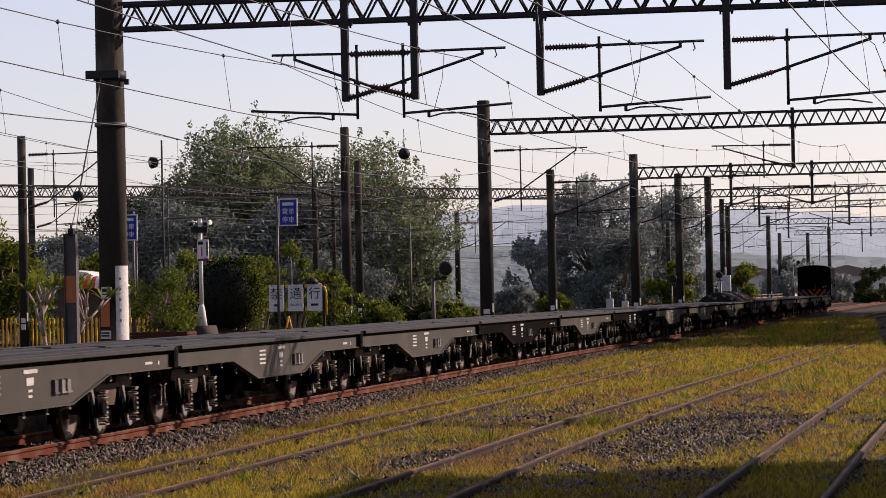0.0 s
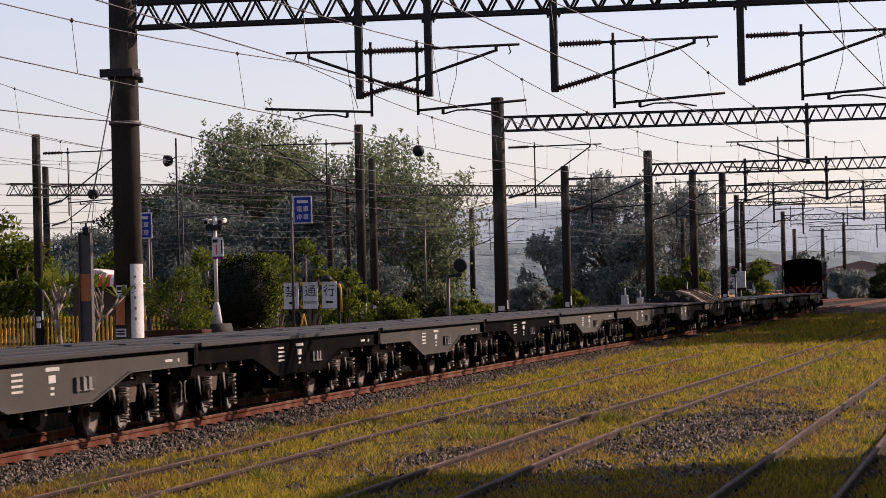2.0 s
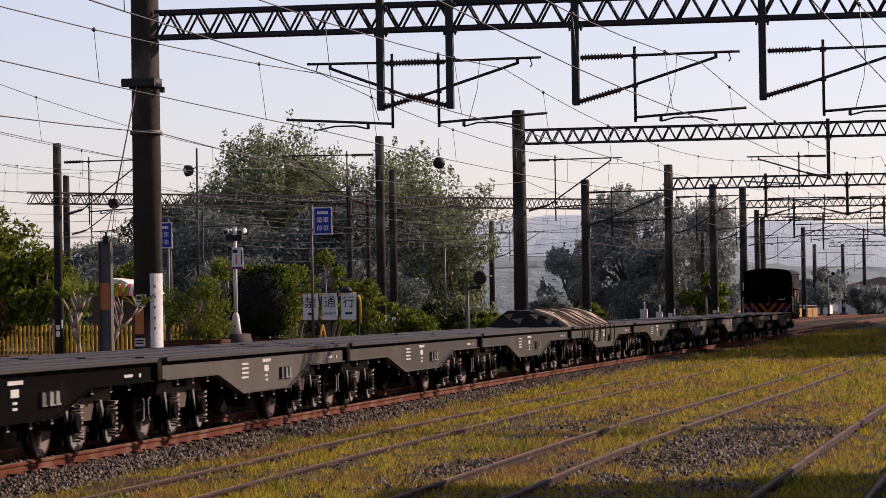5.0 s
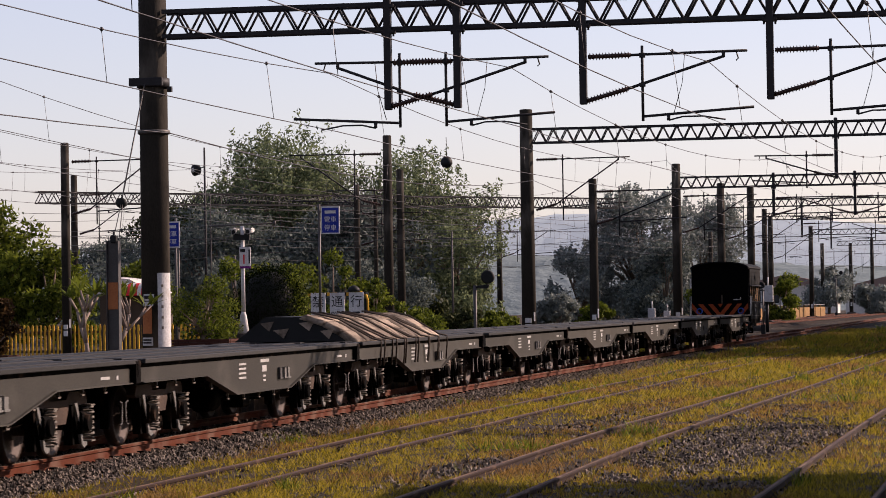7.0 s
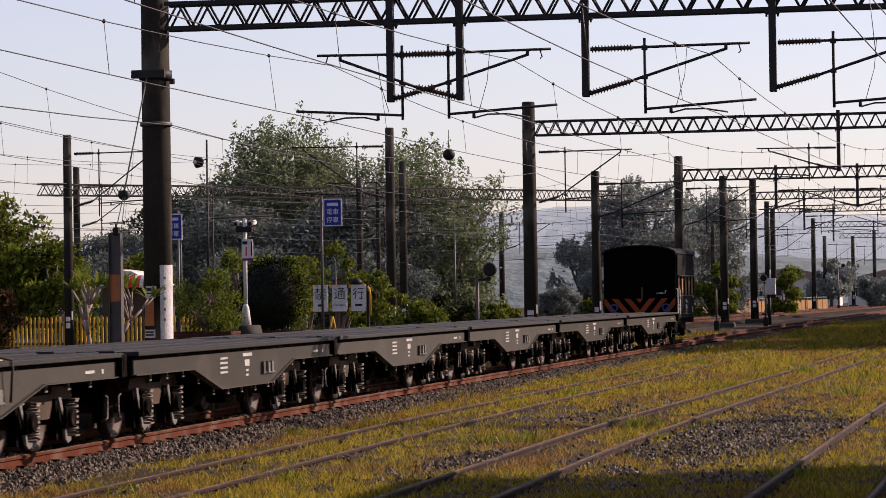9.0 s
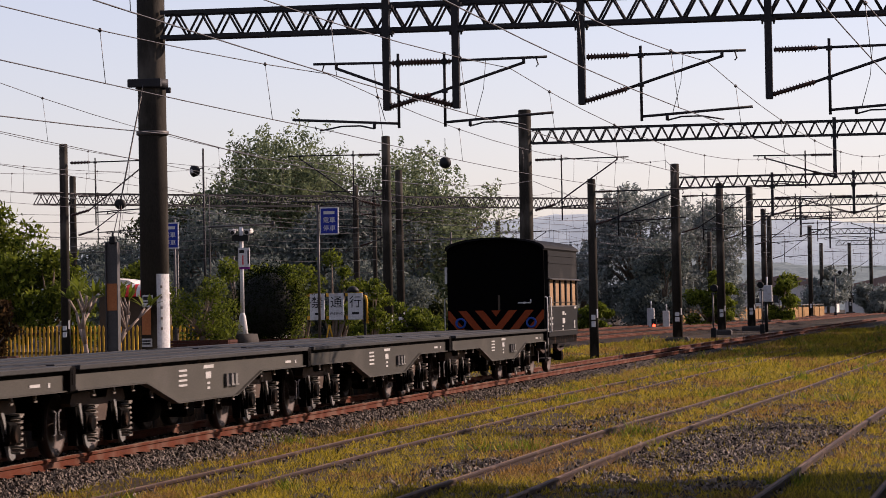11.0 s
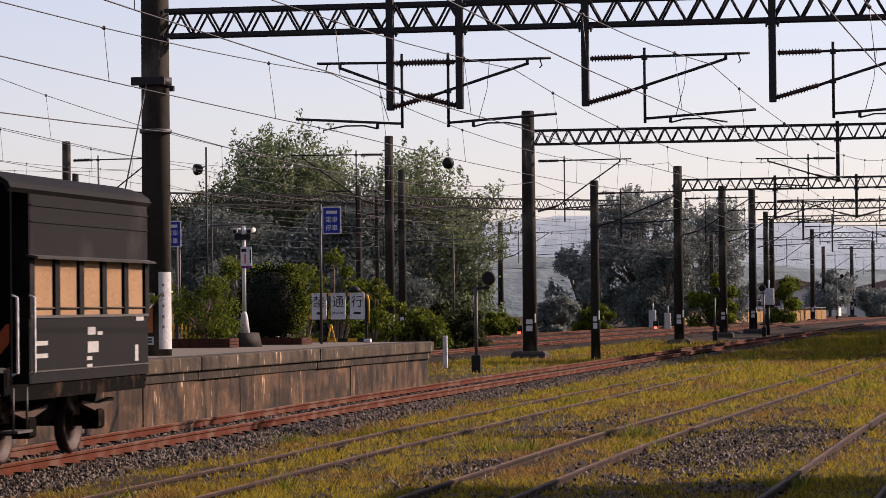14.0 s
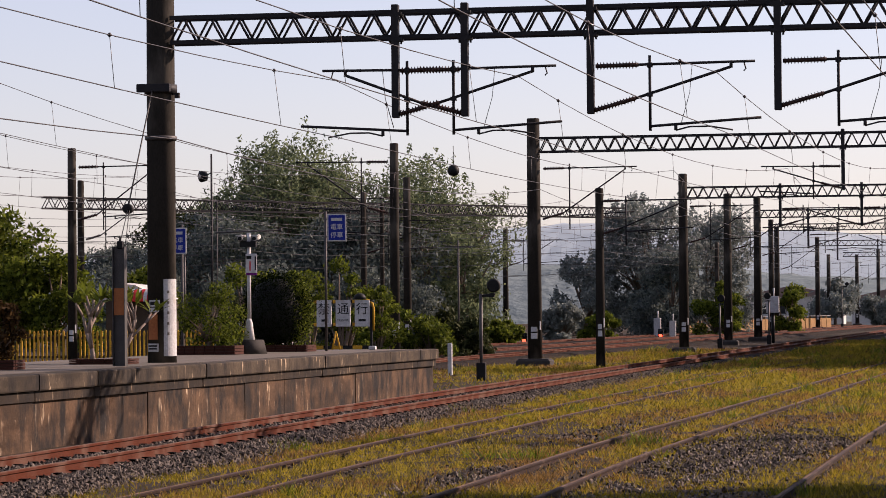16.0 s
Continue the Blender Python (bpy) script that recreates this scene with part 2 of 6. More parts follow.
M_OCHRE = mat("ochre_wall_render", (0.22, 0.125, 0.05), (0.14, 0.075, 0.03), rough=0.9, scale=0.6, fine=8, bump=0.2)
M_ROOF = mat("dull_roof_sheet", (0.20, 0.14, 0.12), (0.14, 0.10, 0.09), rough=0.8, scale=0.7, fine=10, bump=0.2)
M_PLASTER = mat("pale_plaster", (0.45, 0.43, 0.40), (0.35, 0.33, 0.30), rough=0.9, scale=0.7, fine=10, bump=0.1)
M_GLASS = mat("dark_window_glass", (0.02, 0.022, 0.025), (0.015, 0.016, 0.018), rough=0.12, bump=0, spec=0.5)
# distance haze is put into the ridge's pale blue-grey base colour
M_HILL = mat("wooded_hill_in_painted_haze", (0.30, 0.355, 0.385), (0.26, 0.31, 0.34), rough=1, scale=0.02, fine=0.12, bump=0.0, dist=3, spec=0.0, amp=0.07)
M_L_DARK = leaf_mat("dark_green_leaves", (0.008, 0.014, 0.006), (0.060, 0.068, 0.024), 0.3, 0.05)
# haze over the dark tree mass is mixed into these blue-grey tones
M_L_HAZED = leaf_mat("haze_tinted_blue_green_leaves", (0.042, 0.056, 0.055), (0.150, 0.172, 0.145), 0.3, 0.04)
M_L_BAMBOO = leaf_mat("grey_green_feathery_leaves", (0.045, 0.066, 0.037), (0.185, 0.215, 0.105), 0.38, 0.05)
# far foliage: lighter, greyer tones stand in for haze in the air
M_L_FAR = leaf_mat("haze_painted_grey_green_leaves", (0.12, 0.145, 0.135), (0.21, 0.23, 0.205), 0.3)
M_L_BRIGHT = leaf_mat("sunlit_green_leaves", (0.010, 0.020, 0.003), (0.15, 0.18, 0.02), 0.42, 0.06)
# near-black leaf tones hold the shade on the hedge's front
M_L_HEDGE = leaf_mat("clipped_shaded_hedge_leaves", (0.0008, 0.002, 0.0003), (0.0045, 0.010, 0.001), 0.08, 0.01)
M_L_RUSSET = leaf_mat("russet_shrub_leaves", (0.010, 0.006, 0.003), (0.10, 0.055, 0.02), 0.3, 0.05)


# ---------- mesh helpers ----------
class Shape:
    """Collects vertices and faces of one mesh."""

    def __init__(self):
        self.v, self.f, self.s = [], [], []

    def add(self, verts, faces, smooth=False):
        o = len(self.v)
        self.v += [tuple(p) for p in verts]
        self.f += [tuple(i + o for i in f) for f in faces]
        self.s += [smooth] * len(faces)
        return self

    def box(self, c, s, rot=None, bev=0.0):
        """A box, with its upper and lower edges chamfered if bev is given."""
        hx, hy, hz = s[0] / 2, s[1] / 2, s[2] / 2
        r = rot.to_3x3() if rot else None
        if bev:
            rings = [(hx - bev, hy - bev, -hz), (hx, hy, -hz + bev), (hx, hy, hz - bev), (hx - bev, hy - bev, hz)]
        else:
            rings = [(hx, hy, -hz), (hx, hy, hz)]
        vs = []
        for a, b, z in rings:
            vs += [Vector((-a, -b, z)), Vector((a, -b, z)), Vector((a, b, z)), Vector((-a, b, z))]
        if r:
            vs = [r @ p for p in vs]
        vs = [p + Vector(c) for p in vs]
        fs = [(3, 2, 1, 0)]
        for k in range(len(rings) - 1):
            for i in range(4):
                j = (i + 1) % 4
                fs.append((4 * k + i, 4 * k + j, 4 * k + 4 + j, 4 * k + 4 + i))
        n = 4 * (len(rings) - 1)
        fs.append((n, n + 1, n + 2, n + 3))
        return self.add(vs, fs)

    def rod(self, p0, p1, r0, r1=None, n=8, caps=True):
        r1 = r0 if r1 is None else r1
        p0, p1 = Vector(p0), Vector(p1)
        d = p1 - p0
        if d.length < 1e-6:
            return self
        q = d.to_track_quat("Z", "Y")
        ring = [Vector((math.cos(2 * math.pi * i / n), math.sin(2 * math.pi * i / n), 0)) for i in range(n)]
        self.add([p0 + q @ (u * r0) for u in ring] + [p1 + q @ (u * r1) for u in ring], [(i, (i + 1) % n, n + (i + 1) % n, n + i) for i in range(n)], True)
        if caps:
            o = len(self.v) - 2 * n
            self.f += [tuple(o + n - 1 - i for i in range(n)), tuple(o + n + i for i in range(n))]
            self.s += [False, False]
        return self

    def path(self, pts, r, n=6):
        """A bent tube along a row of points; r may be one radius for all or one for each."""
        pts = [Vector(q) for q in pts]
        pts = [q for i, q in enumerate(pts) if i == 0 or (q - pts[i - 1]).length > 1e-5]
        m = len(pts)
        vs = []
        for i, c in enumerate(pts):
            d = (pts[min(i + 1, m - 1)] - pts[max(i - 1, 0)]).normalized()
            side = d.cross(Vector((0.31, 0.17, 0.93))).normalized()
            up = side.cross(d)
            w = r[min(i, len(r) - 1)] if isinstance(r, (list, tuple)) else r
            vs += [c + (side * math.cos(2 * math.pi * k / n) + up * math.sin(2 * math.pi * k / n)) * w for k in range(n)]
        self.add(vs, [(i * n + k, i * n + (k + 1) % n, (i + 1) * n + (k + 1) % n, (i + 1) * n + k) for i in range(m - 1) for k in range(n)], True)
        o = len(self.v) - len(vs)
        self.f += [tuple(o + n - 1 - k for k in range(n)), tuple(o + len(vs) - n + k for k in range(n))]
        self.s += [False, False]
        return self

    def lathe(self, c, prof, n=16, axis=None):
        """A turned body: prof is a row of (radius, height)."""
        q = Vector(axis).to_track_quat("Z", "Y") if axis else None
        vs = []
        for r, z in prof:
            for i in range(n):
                p = Vector((r * math.cos(2 * math.pi * i / n), r * math.sin(2 * math.pi * i / n), z))
                vs.append((q @ p if q else p) + Vector(c))
        fs = []
        for k in range(len(prof) - 1):
            fs += [(k * n + i, k * n + (i + 1) % n, (k + 1) * n + (i + 1) % n, (k + 1) * n + i) for i in range(n)]
        self.add(vs, fs, True)
        o = len(self.v) - len(vs)
        self.f += [tuple(o + n - 1 - i for i in range(n)), tuple(o + len(vs) - n + i for i in range(n))]
        self.s += [False, False]
        return self

    def slab(self, poly, lo, hi, axis="x"):
        """A flat outline given a thickness along an axis. axis x: outline in (y, z); y: (x, z); z: (x, y)."""
        def put(a, b, t):
            return {"x": (t, a, b), "y": (a, t, b), "z": (a, b, t)}[axis]
        n = len(poly)
        vs = [put(a, b, lo) for a, b in poly] + [put(a, b, hi) for a, b in poly]
        return self.add(vs, [tuple(range(n - 1, -1, -1)), tuple(range(n, 2 * n))] + [(i, (i + 1) % n, n + (i + 1) % n, n + i) for i in range(n)])

    def mesh(self, name, material):
        me = bpy.data.meshes.new(name)
        me.from_pydata(self.v, [], self.f)
        me.polygons.foreach_set("use_smooth", self.s)
        me.materials.append(material)
        bm = bmesh.new()
        bm.from_mesh(me)
        bmesh.ops.recalc_face_normals(bm, faces=bm.faces)
        bm.to_mesh(me)
        bm.free()
        return me


def part(name, shape, material, parent=None, label="", at=None):
    me = shape.mesh(name, material) if isinstance(shape, Shape) else shape
    ob = new(name, me)
    if parent:
        ob.parent = parent
    if at is not None:
        ob.matrix_basis = at if isinstance(at, Matrix) else Matrix.Translation(at)
    if label:
        tagged(ob, label)
    return ob


def thing(name, at, label, category, group="", kind=""):
    ob = new(name)
    ob.empty_display_size = 0.2
    ob.matrix_basis = at if isinstance(at, Matrix) else Matrix.Translation(at)
    return tagged(ob, label, category, group, kind)


def raw_mesh(name, verts, faces, material):
    me = bpy.data.meshes.new(name)
    me.from_pydata(verts, [], faces)
    me.materials.append(material)
    return me


def curve_x(points):
    """x of a track's centre as a smooth function of y."""
    ys, xs = [p[1] for p in points], [p[0] for p in points]
    fine = np.arange(ys[0], ys[-1] + 0.01, 1.0)
    v = np.interp(fine, ys, xs)
    k = np.ones(13) / 13
    sm = np.convolve(np.pad(v, 6, mode="reflect", reflect_type="odd"), k, mode="valid")
    return lambda y: float(np.interp(y, fine, sm))


MAIN = curve_x([(-11.3, -90), (-11.3, 50), (-11.08, 70), (-10.62, 93.6), (-10.08, 119.4), (-9.0, 164.6), (-8.33, 190), (-7.8, 209.7), (-6.4, 260), (-3.2, 360)])
SIDE_A = curve_x([(-8.2, 5), (-8.2, 33), (-8.05, 47), (-7.75, 60), (-7.2, 80), (-6.3, 105), (-5.2, 130), (-4.2, 155), (-2.5, 200), (1.5, 290)])
SIDE_B = curve_x([(-5.1, 5), (-5.0, 30), (-4.85, 40), (-4.4, 52), (-3.9, 65), (-3.2, 85), (-2.3, 110), (-0.5, 160), (1.0, 200), (5.0, 290)])
SIDE_C = curve_x([(-2.1, 5), (-1.45, 28), (-1.25, 36), (-1.0, 44), (-0.55, 60), (0.35, 90), (1.6, 130), (3.2, 180), (7, 280)])
BACK_A = curve_x([(-20.3, 60), (-20.0, 100), (-18.0, 150), (-15.3, 200), (-11.0, 280), (-6.5, 360)])
BACK_B = curve_x([(-24.0, 60), (-23.8, 100), (-21.8, 150), (-19.0, 200), (-14.2, 280), (-9.5, 360)])
BACK_C = curve_x([(-28.4, 60), (-28.2, 110), (-26.0, 160), (-22.8, 210), (-17.5, 290), (-13.0, 360)])
SIDE_Z = -0.15


# ---------- ground and tracks ----------
def soil_z(x, y):
    """Height of the soil: nearly level, uneven, built up over the overgrown siding."""
    if not (abs(x) < 40 and 10 < y < 150):
        return -0.25
    over = 0.045 * math.exp(-(((x - SIDE_A(y) - 0.2) / 0.9) ** 2)) + 0.012 * math.exp(-(((x - SIDE_B(y)) / 0.8) ** 2))
    return -0.245 + over + 0.03 * noise.noise((x * 0.7, y * 0.5, 0.0)) + 0.015 * noise.noise((x * 2.6, y * 2.1, 4.0))


def make_ground():
    """One sheet to the horizon: fine rows where the yard lies, coarse beyond. The field behind the platform lies level."""
    xs = [-1500, -600, -200, -90, -60, -45] + [x * 0.5 for x in range(-72, 21)] + [14, 25, 60, 200, 600, 1500]
    ys = [-300, -100, -40, -10, 5, 15] + [20 + 0.75 * i for i in range(150)] + [140, 160, 190, 230, 300, 450, 800, 1500, 2600]
    vs = []
    for y in ys:
        for x in xs:
            vs.append((x, y, soil_z(x, y)))
    w = len(xs)
    fs = [(j * w + i, j * w + i + 1, (j + 1) * w + i + 1, (j + 1) * w + i) for j in range(len(ys) - 1) for i in range(w - 1)]
    me = raw_mesh("ground", vs, fs, M_GROUND)
    me.polygons.foreach_set("use_smooth", [True] * len(fs))
    tagged(new("ground", me), "yard ground of brown soil, moss and short dry grass", "ground", kind="structure")


make_ground()
RAIL_OUTLINE = [(-0.062, 0.0), (0.062, 0.0), (0.062, 0.012), (0.011, 0.03), (0.011, 0.10), (0.034, 0.112), (0.036, 0.136), (0.026, 0.145), (-0.026, 0.145), (-0.036, 0.136), (-0.034, 0.112), (-0.011, 0.10), (-0.011, 0.03), (-0.062, 0.012)]


def rail_shape(cx, off, y0, y1, top, step=2.5, wobble=0.0):
    """A rail of true section swept along a track's line, its head at the height top."""
    n = len(RAIL_OUTLINE)
    vs, fs = [], []
    rows = int((y1 - y0) / step) + 1
    for k in range(rows):
        y = y0 + k * step
        x = cx(y) + off
        dz = wobble * noise.noise((y * 0.12, off, 2.0))
        dx = wobble * 1.5 * noise.noise((y * 0.09, off, 7.0))
        vs += [(x + dx + a, y, top - 0.145 + b + dz) for a, b in RAIL_OUTLINE]
    for k in range(rows - 1):
        fs += [(k * n + i, k * n + (i + 1) % n, (k + 1) * n + (i + 1) % n, (k + 1) * n + i) for i in range(n)]
    s = Shape().add(vs, fs)
    s.f += [tuple(range(n - 1, -1, -1)), tuple((rows - 1) * n + i for i in range(n))]
    s.s += [False, False]
    return s


def head_shape(cx, off, y0, y1, top, step=2.5, wobble=0.0):
    """The thin worn running band on a rail's head, coloured as its lit top."""
    vs, fs = [], []
    rows = int((y1 - y0) / step) + 1
    for k in range(rows):
        y = y0 + k * step
        x = cx(y) + off + wobble * 1.5 * noise.noise((y * 0.09, off, 7.0))
        z = top + wobble * noise.noise((y * 0.12, off, 2.0))
        vs += [(x - 0.02, y, z - 0.004), (x + 0.02, y, z - 0.004), (x + 0.016, y, z + 0.003), (x - 0.016, y, z + 0.003)]
    for k in range(rows - 1):
        fs += [(k * 4 + i, k * 4 + (i + 1) % 4, k * 4 + 4 + (i + 1) % 4, k * 4 + 4 + i) for i in range(4)]
    s = Shape().add(vs, fs)
    s.f += [(3, 2, 1, 0), tuple((rows - 1) * 4 + i for i in range(4))]
    s.s += [False, False]
    return s


SLEEPER_MESH = Shape().box((0, 0, -0.07), (2.0, 0.22, 0.14), bev=0.02).mesh("sleeper", M_SLEEPER)
CLIP_MESH = Shape().box((0, 0, 0.018), (0.22, 0.13, 0.044), bev=0.012).mesh("rail_clip", M_BOGIE)


def make_track(label, cx, top, y0, y1, material, sleepers, wobble=0.0, clips=False, gauge=1.067):
    tr = thing("railway_track", (0, 0, 0), label, "railway track", "tracks of the yard")
    for side in (-1, 1):
        off = side * (gauge / 2 + 0.03)
        r = part("rail", rail_shape(cx, off, y0, y1, top, wobble=wobble), material, tr)
        part("rail_head", head_shape(cx, off, y0, y1, top, wobble=wobble), M_RAIL_TOP, r, "worn running band, brightened as the lit rail top")
    y = sleepers[0] if sleepers else 0
    while sleepers and y < sleepers[1]:
        part("sleeper", SLEEPER_MESH, M_SLEEPER, tr, at=(cx(y), y, top - 0.15))
        if clips:
            for side in (-1, 1):
                part("rail_clip", CLIP_MESH, M_BOGIE, tr, at=(cx(y) + side * (gauge / 2 + 0.03), y, top - 0.15))
        y += sleepers[2]
    return tr


make_track("main track of rust-red rails on grey ballast", MAIN, 0.0, 12, 330, M_RUST_RAIL, (26, 112, 0.62), clips=True)
make_track("disused siding of weathered rails sunk in grass", SIDE_A, SIDE_Z, 12, 280, M_OLD_RAIL, (28, 62, 0.7), wobble=0.01)
make_track("disused siding of rust-brown rails sunk in grass", SIDE_B, SIDE_Z, 10, 280, M_OLD_RAIL, (27, 62, 0.7), wobble=0.01)
make_track("siding of bright worn rails sunk in grass", SIDE_C, SIDE_Z, 10, 270, M_OLD_RAIL, (27, 50, 0.7), wobble=0.008)
for c in (BACK_A, BACK_B, BACK_C):
    make_track("running track of rust-red rails beyond the platform", c, 0.0, 66, 330, M_RUST_RAIL, (75, 118, 0.8))


def make_bed(name, cx, y0, y1, half, top, foot, material, label, seed):
    """A long low bank of ballast with sloping, uneven shoulders."""
    prof = [(-half - foot, -0.30), (-half - foot * 0.45, (top - 0.30) * 0.5), (-half, top), (-0.35, top + 0.012), (0.35, top + 0.012), (half, top), (half + foot * 0.45, (top - 0.30) * 0.5), (half + foot, -0.30)]
    vs, fs = [], []
    y, rows = y0, 0
    while y <= y1:
        for k, (a, z) in enumerate(prof):
            j = 0.0 if 1 < k < 6 else 0.18 * noise.noise((y * 0.8, k * 3.1, seed))
            vs.append((cx(y) + a + j, y, z + 0.02 * noise.noise((y * 1.7, k, seed + 5.0))))
        y += 0.5 if y < 110 else 4.0
        rows += 1
    n = len(prof)
    for r in range(rows - 1):
        fs += [(r * n + i, r * n + i + 1, (r + 1) * n + i + 1, (r + 1) * n + i) for i in range(n - 1)]
    tagged(new(name, raw_mesh(name, vs, fs, material)), label, "ballast", kind="structure")


make_bed("ballast_bed", MAIN, 12, 330, 1.0, -0.15, 0.65, M_BED, "bed of grey crushed stone under the main track", 1.0)
for i, c in enumerate((BACK_A, BACK_B, BACK_C)):
    make_bed("ballast_bed", c, 66, 330, 1.5, -0.09, 0.6, M_BED, "brownish ballast bed of a running track", 10.0 + i)


# ---------- platform ----------
def plat_x(y):
    return -13.75 + (y - 38) * 0.037 + 0.0


PLAT_END, PLAT_TOP = 68.0, 0.88


def make_platform():
    p = thing("platform", (0, 0, 0), "old stained concrete station platform", "platform", kind="structure")
    y0, y1 = 14.0, PLAT_END
    s = Shape().slab([(plat_x(y0) - 0.16, y0), (plat_x(y1) - 0.16, y1 - 0.12), (plat_x(y1) - 4.4, y1 - 0.12), (plat_x(y0) - 4.4, y0)], -0.28, PLAT_TOP - 0.04, "z")
    part("core", s, M_PLAT, p)
    s = Shape().slab([(plat_x(y0) - 0.5, y0), (plat_x(y1) - 0.5, y1 - 0.05), (plat_x(y1) - 4.4, y1 - 0.05), (plat_x(y0) - 4.4, y0)], PLAT_TOP - 0.04, PLAT_TOP, "z")
    part("paving", s, M_PAVE, p, "grey worn paving of the platform")
    rnd = random.Random(4)
    y = y0
    while y < y1 - 0.3:
        ln = min(rnd.uniform(2.4, 3.0), y1 - y)
        a, b = plat_x(y), plat_x(y + ln)
        g = 0.012
        j = rnd.uniform(-0.012, 0.012)
        # coping slab with its rounded nose
        s = Shape()
        nose = [(-0.62, 0.0), (-0.62, -0.24), (0.03, -0.24), (0.04, -0.22), (0.04, -0.02), (0.03, 0.0), (-0.05, 0.006)]
        vs = [(a + u + j, y + g, PLAT_TOP + v) for u, v in nose] + [(b + u + j, y + ln - g, PLAT_TOP + v) for u, v in nose]
        n = len(nose)
        s.add(vs, [tuple(range(n)), tuple(range(2 * n - 1, n - 1, -1))] + [(i, n + i, n + (i + 1) % n, (i + 1) % n) for i in range(n)])
        part("coping_slab", s, M_EDGE, p)
        # step-back band and wall panel below it
        for name, top, bot, out, m in (("band", -0.245, -0.40, -0.03 + j, M_BAND), ("wall_panel", -0.405, -1.17, -0.085 - j, M_WALL)):
            s = Shape()
            vs = []
            for (xx, yy) in ((a, y + g * 0.5), (b, y + ln - g * 0.5)):
                vs += [(xx + out, yy, PLAT_TOP + bot), (xx + out + 0.0, yy, PLAT_TOP + top), (xx - 0.3, yy, PLAT_TOP + top), (xx - 0.3, yy, PLAT_TOP + bot)]
            s.add(vs, [(0, 1, 2, 3), (7, 6, 5, 4), (0, 4, 5, 1), (1, 5, 6, 2), (2, 6, 7, 3), (3, 7, 4, 0)])
            part(name, s, m, p)
        y += ln


make_platform()


# ---------- masts, portals and wires ----------
def mast_shape(h, r0, r1):
    return Shape().lathe((0, 0, 0), [(r0, 0), (r0 - (r0 - r1) * 0.5, h * 0.5), (r1, h - 0.03), (r1 * 0.86, h)], 20)


def make_mast(x, y, z0, top, r, base=True, plates=True, collar=(), label="tall round concrete catenary mast", slim=0.86):
    t = thing("catenary_mast", (x, y, z0), label, "mast", "catenary masts")
    h = top - z0
    part("shaft", mast_shape(h, r, r * slim), M_CONC, t)
    if base:
        part("foundation", Shape().box((0, 0, 0.1), (r * 4.6, r * 4.2, 0.5), bev=0.09), M_BASE, t, "dark concrete footing")
    for zz in collar:
        part("collar", Shape().lathe((0, 0, zz), [(r + 0.005, 0), (r + 0.03, 0.01), (r + 0.03, 0.07), (r + 0.005, 0.08)], 20), M_GALV, t)
    if plates:
        part("number_plate", Shape().box((0.05 * r, -r - 0.012, 1.42), (r * 0.85, 0.02, 0.17)).box((0.05 * r, -r - 0.012, 1.18), (r * 0.85, 0.02, 0.2)), M_WHITE, t, "small white enamel plate")
        part("reflector", Shape().box((r * 0.8, -r * 0.6, 1.55), (0.05, 0.05, 0.32), pose(0, 0, 0, 0, 0, 50)), M_WHITE, t, "white reflector strip")
    return t


def make_beam(y, x0, x1, zt, zb, width=0.34, bay=0.5, posts=(), post_bottom=5.27, label="dark steel lattice portal beam over the tracks", skew=None):
    """A lattice girder: two top and two bottom chords with zigzag webs on both faces, and hung posts."""
    t = thing("portal_beam", skew or (0, y, 0), label, "portal beam", "portal beams")
    for side in (-1, 1):
        yy = side * width / 2
        for z in (zt, zb):
            part("chord", Shape().box(((x0 + x1) / 2, yy, z), (x1 - x0, 0.07, 0.075)), M_STEEL, t)
        s = Shape()
        n = int((x1 - x0) / bay)
        for i in range(n):
            xa, xb = x0 + i * bay, x0 + (i + 0.5) * bay
            s.rod((xa, yy, zb), (xb, yy, zt), 0.024, n=5)
            s.rod((xb, yy, zt), (xa + bay, yy, zb), 0.024, n=5)
        part("web", s, M_STEEL, t)
    s = Shape()
    n = int((x1 - x0) / bay)
    for i in range(n):
        xa = x0 + i * bay
        s.rod((xa, -width / 2, zb), (xa + bay / 2, width / 2, zb), 0.015, n=4)
        s.rod((xa, width / 2, zt), (xa + bay / 2, -width / 2, zt), 0.015, n=4)
    part("lacing", s, M_STEEL, t)
    for px in posts:
        p = part("hung_post", Shape().box((px, -width / 2 - 0.1, (zt + 0.12 + post_bottom) / 2), (0.125, 0.15, zt + 0.12 - post_bottom), bev=0.01), M_STEEL, t, "hung square steel post")
        part("clamp", Shape().box((px, -width / 2 - 0.06, zt - 0.05), (0.24, 0.24, 0.06)).box((px, -width / 2 - 0.06, zb - 0.06), (0.24, 0.24, 0.06)).rod((px - 0.1, -width / 2 - 0.06, zb - 0.14), (px - 0.1, -width / 2 - 0.06, zb), 0.02, n=5).rod((px + 0.1, -width / 2 - 0.06, zb - 0.14), (px + 0.1, -width / 2 - 0.06, zb), 0.02, n=5), M_STEEL, p)
    return t


def insulator(s, p0, p1, r=0.07, n=13):
    """A rod with sheds."""
    p0, p1 = Vector(p0), Vector(p1)
    d = (p1 - p0).normalized()
    s.rod(p0, p1, 0.036, n=8)
    for i in range(n):
        c = p0.lerp(p1, (i + 0.7) / (n + 0.4))
        s.rod(c - d * 0.008, c + d * 0.018, r, r * 0.35, 10)
    return s


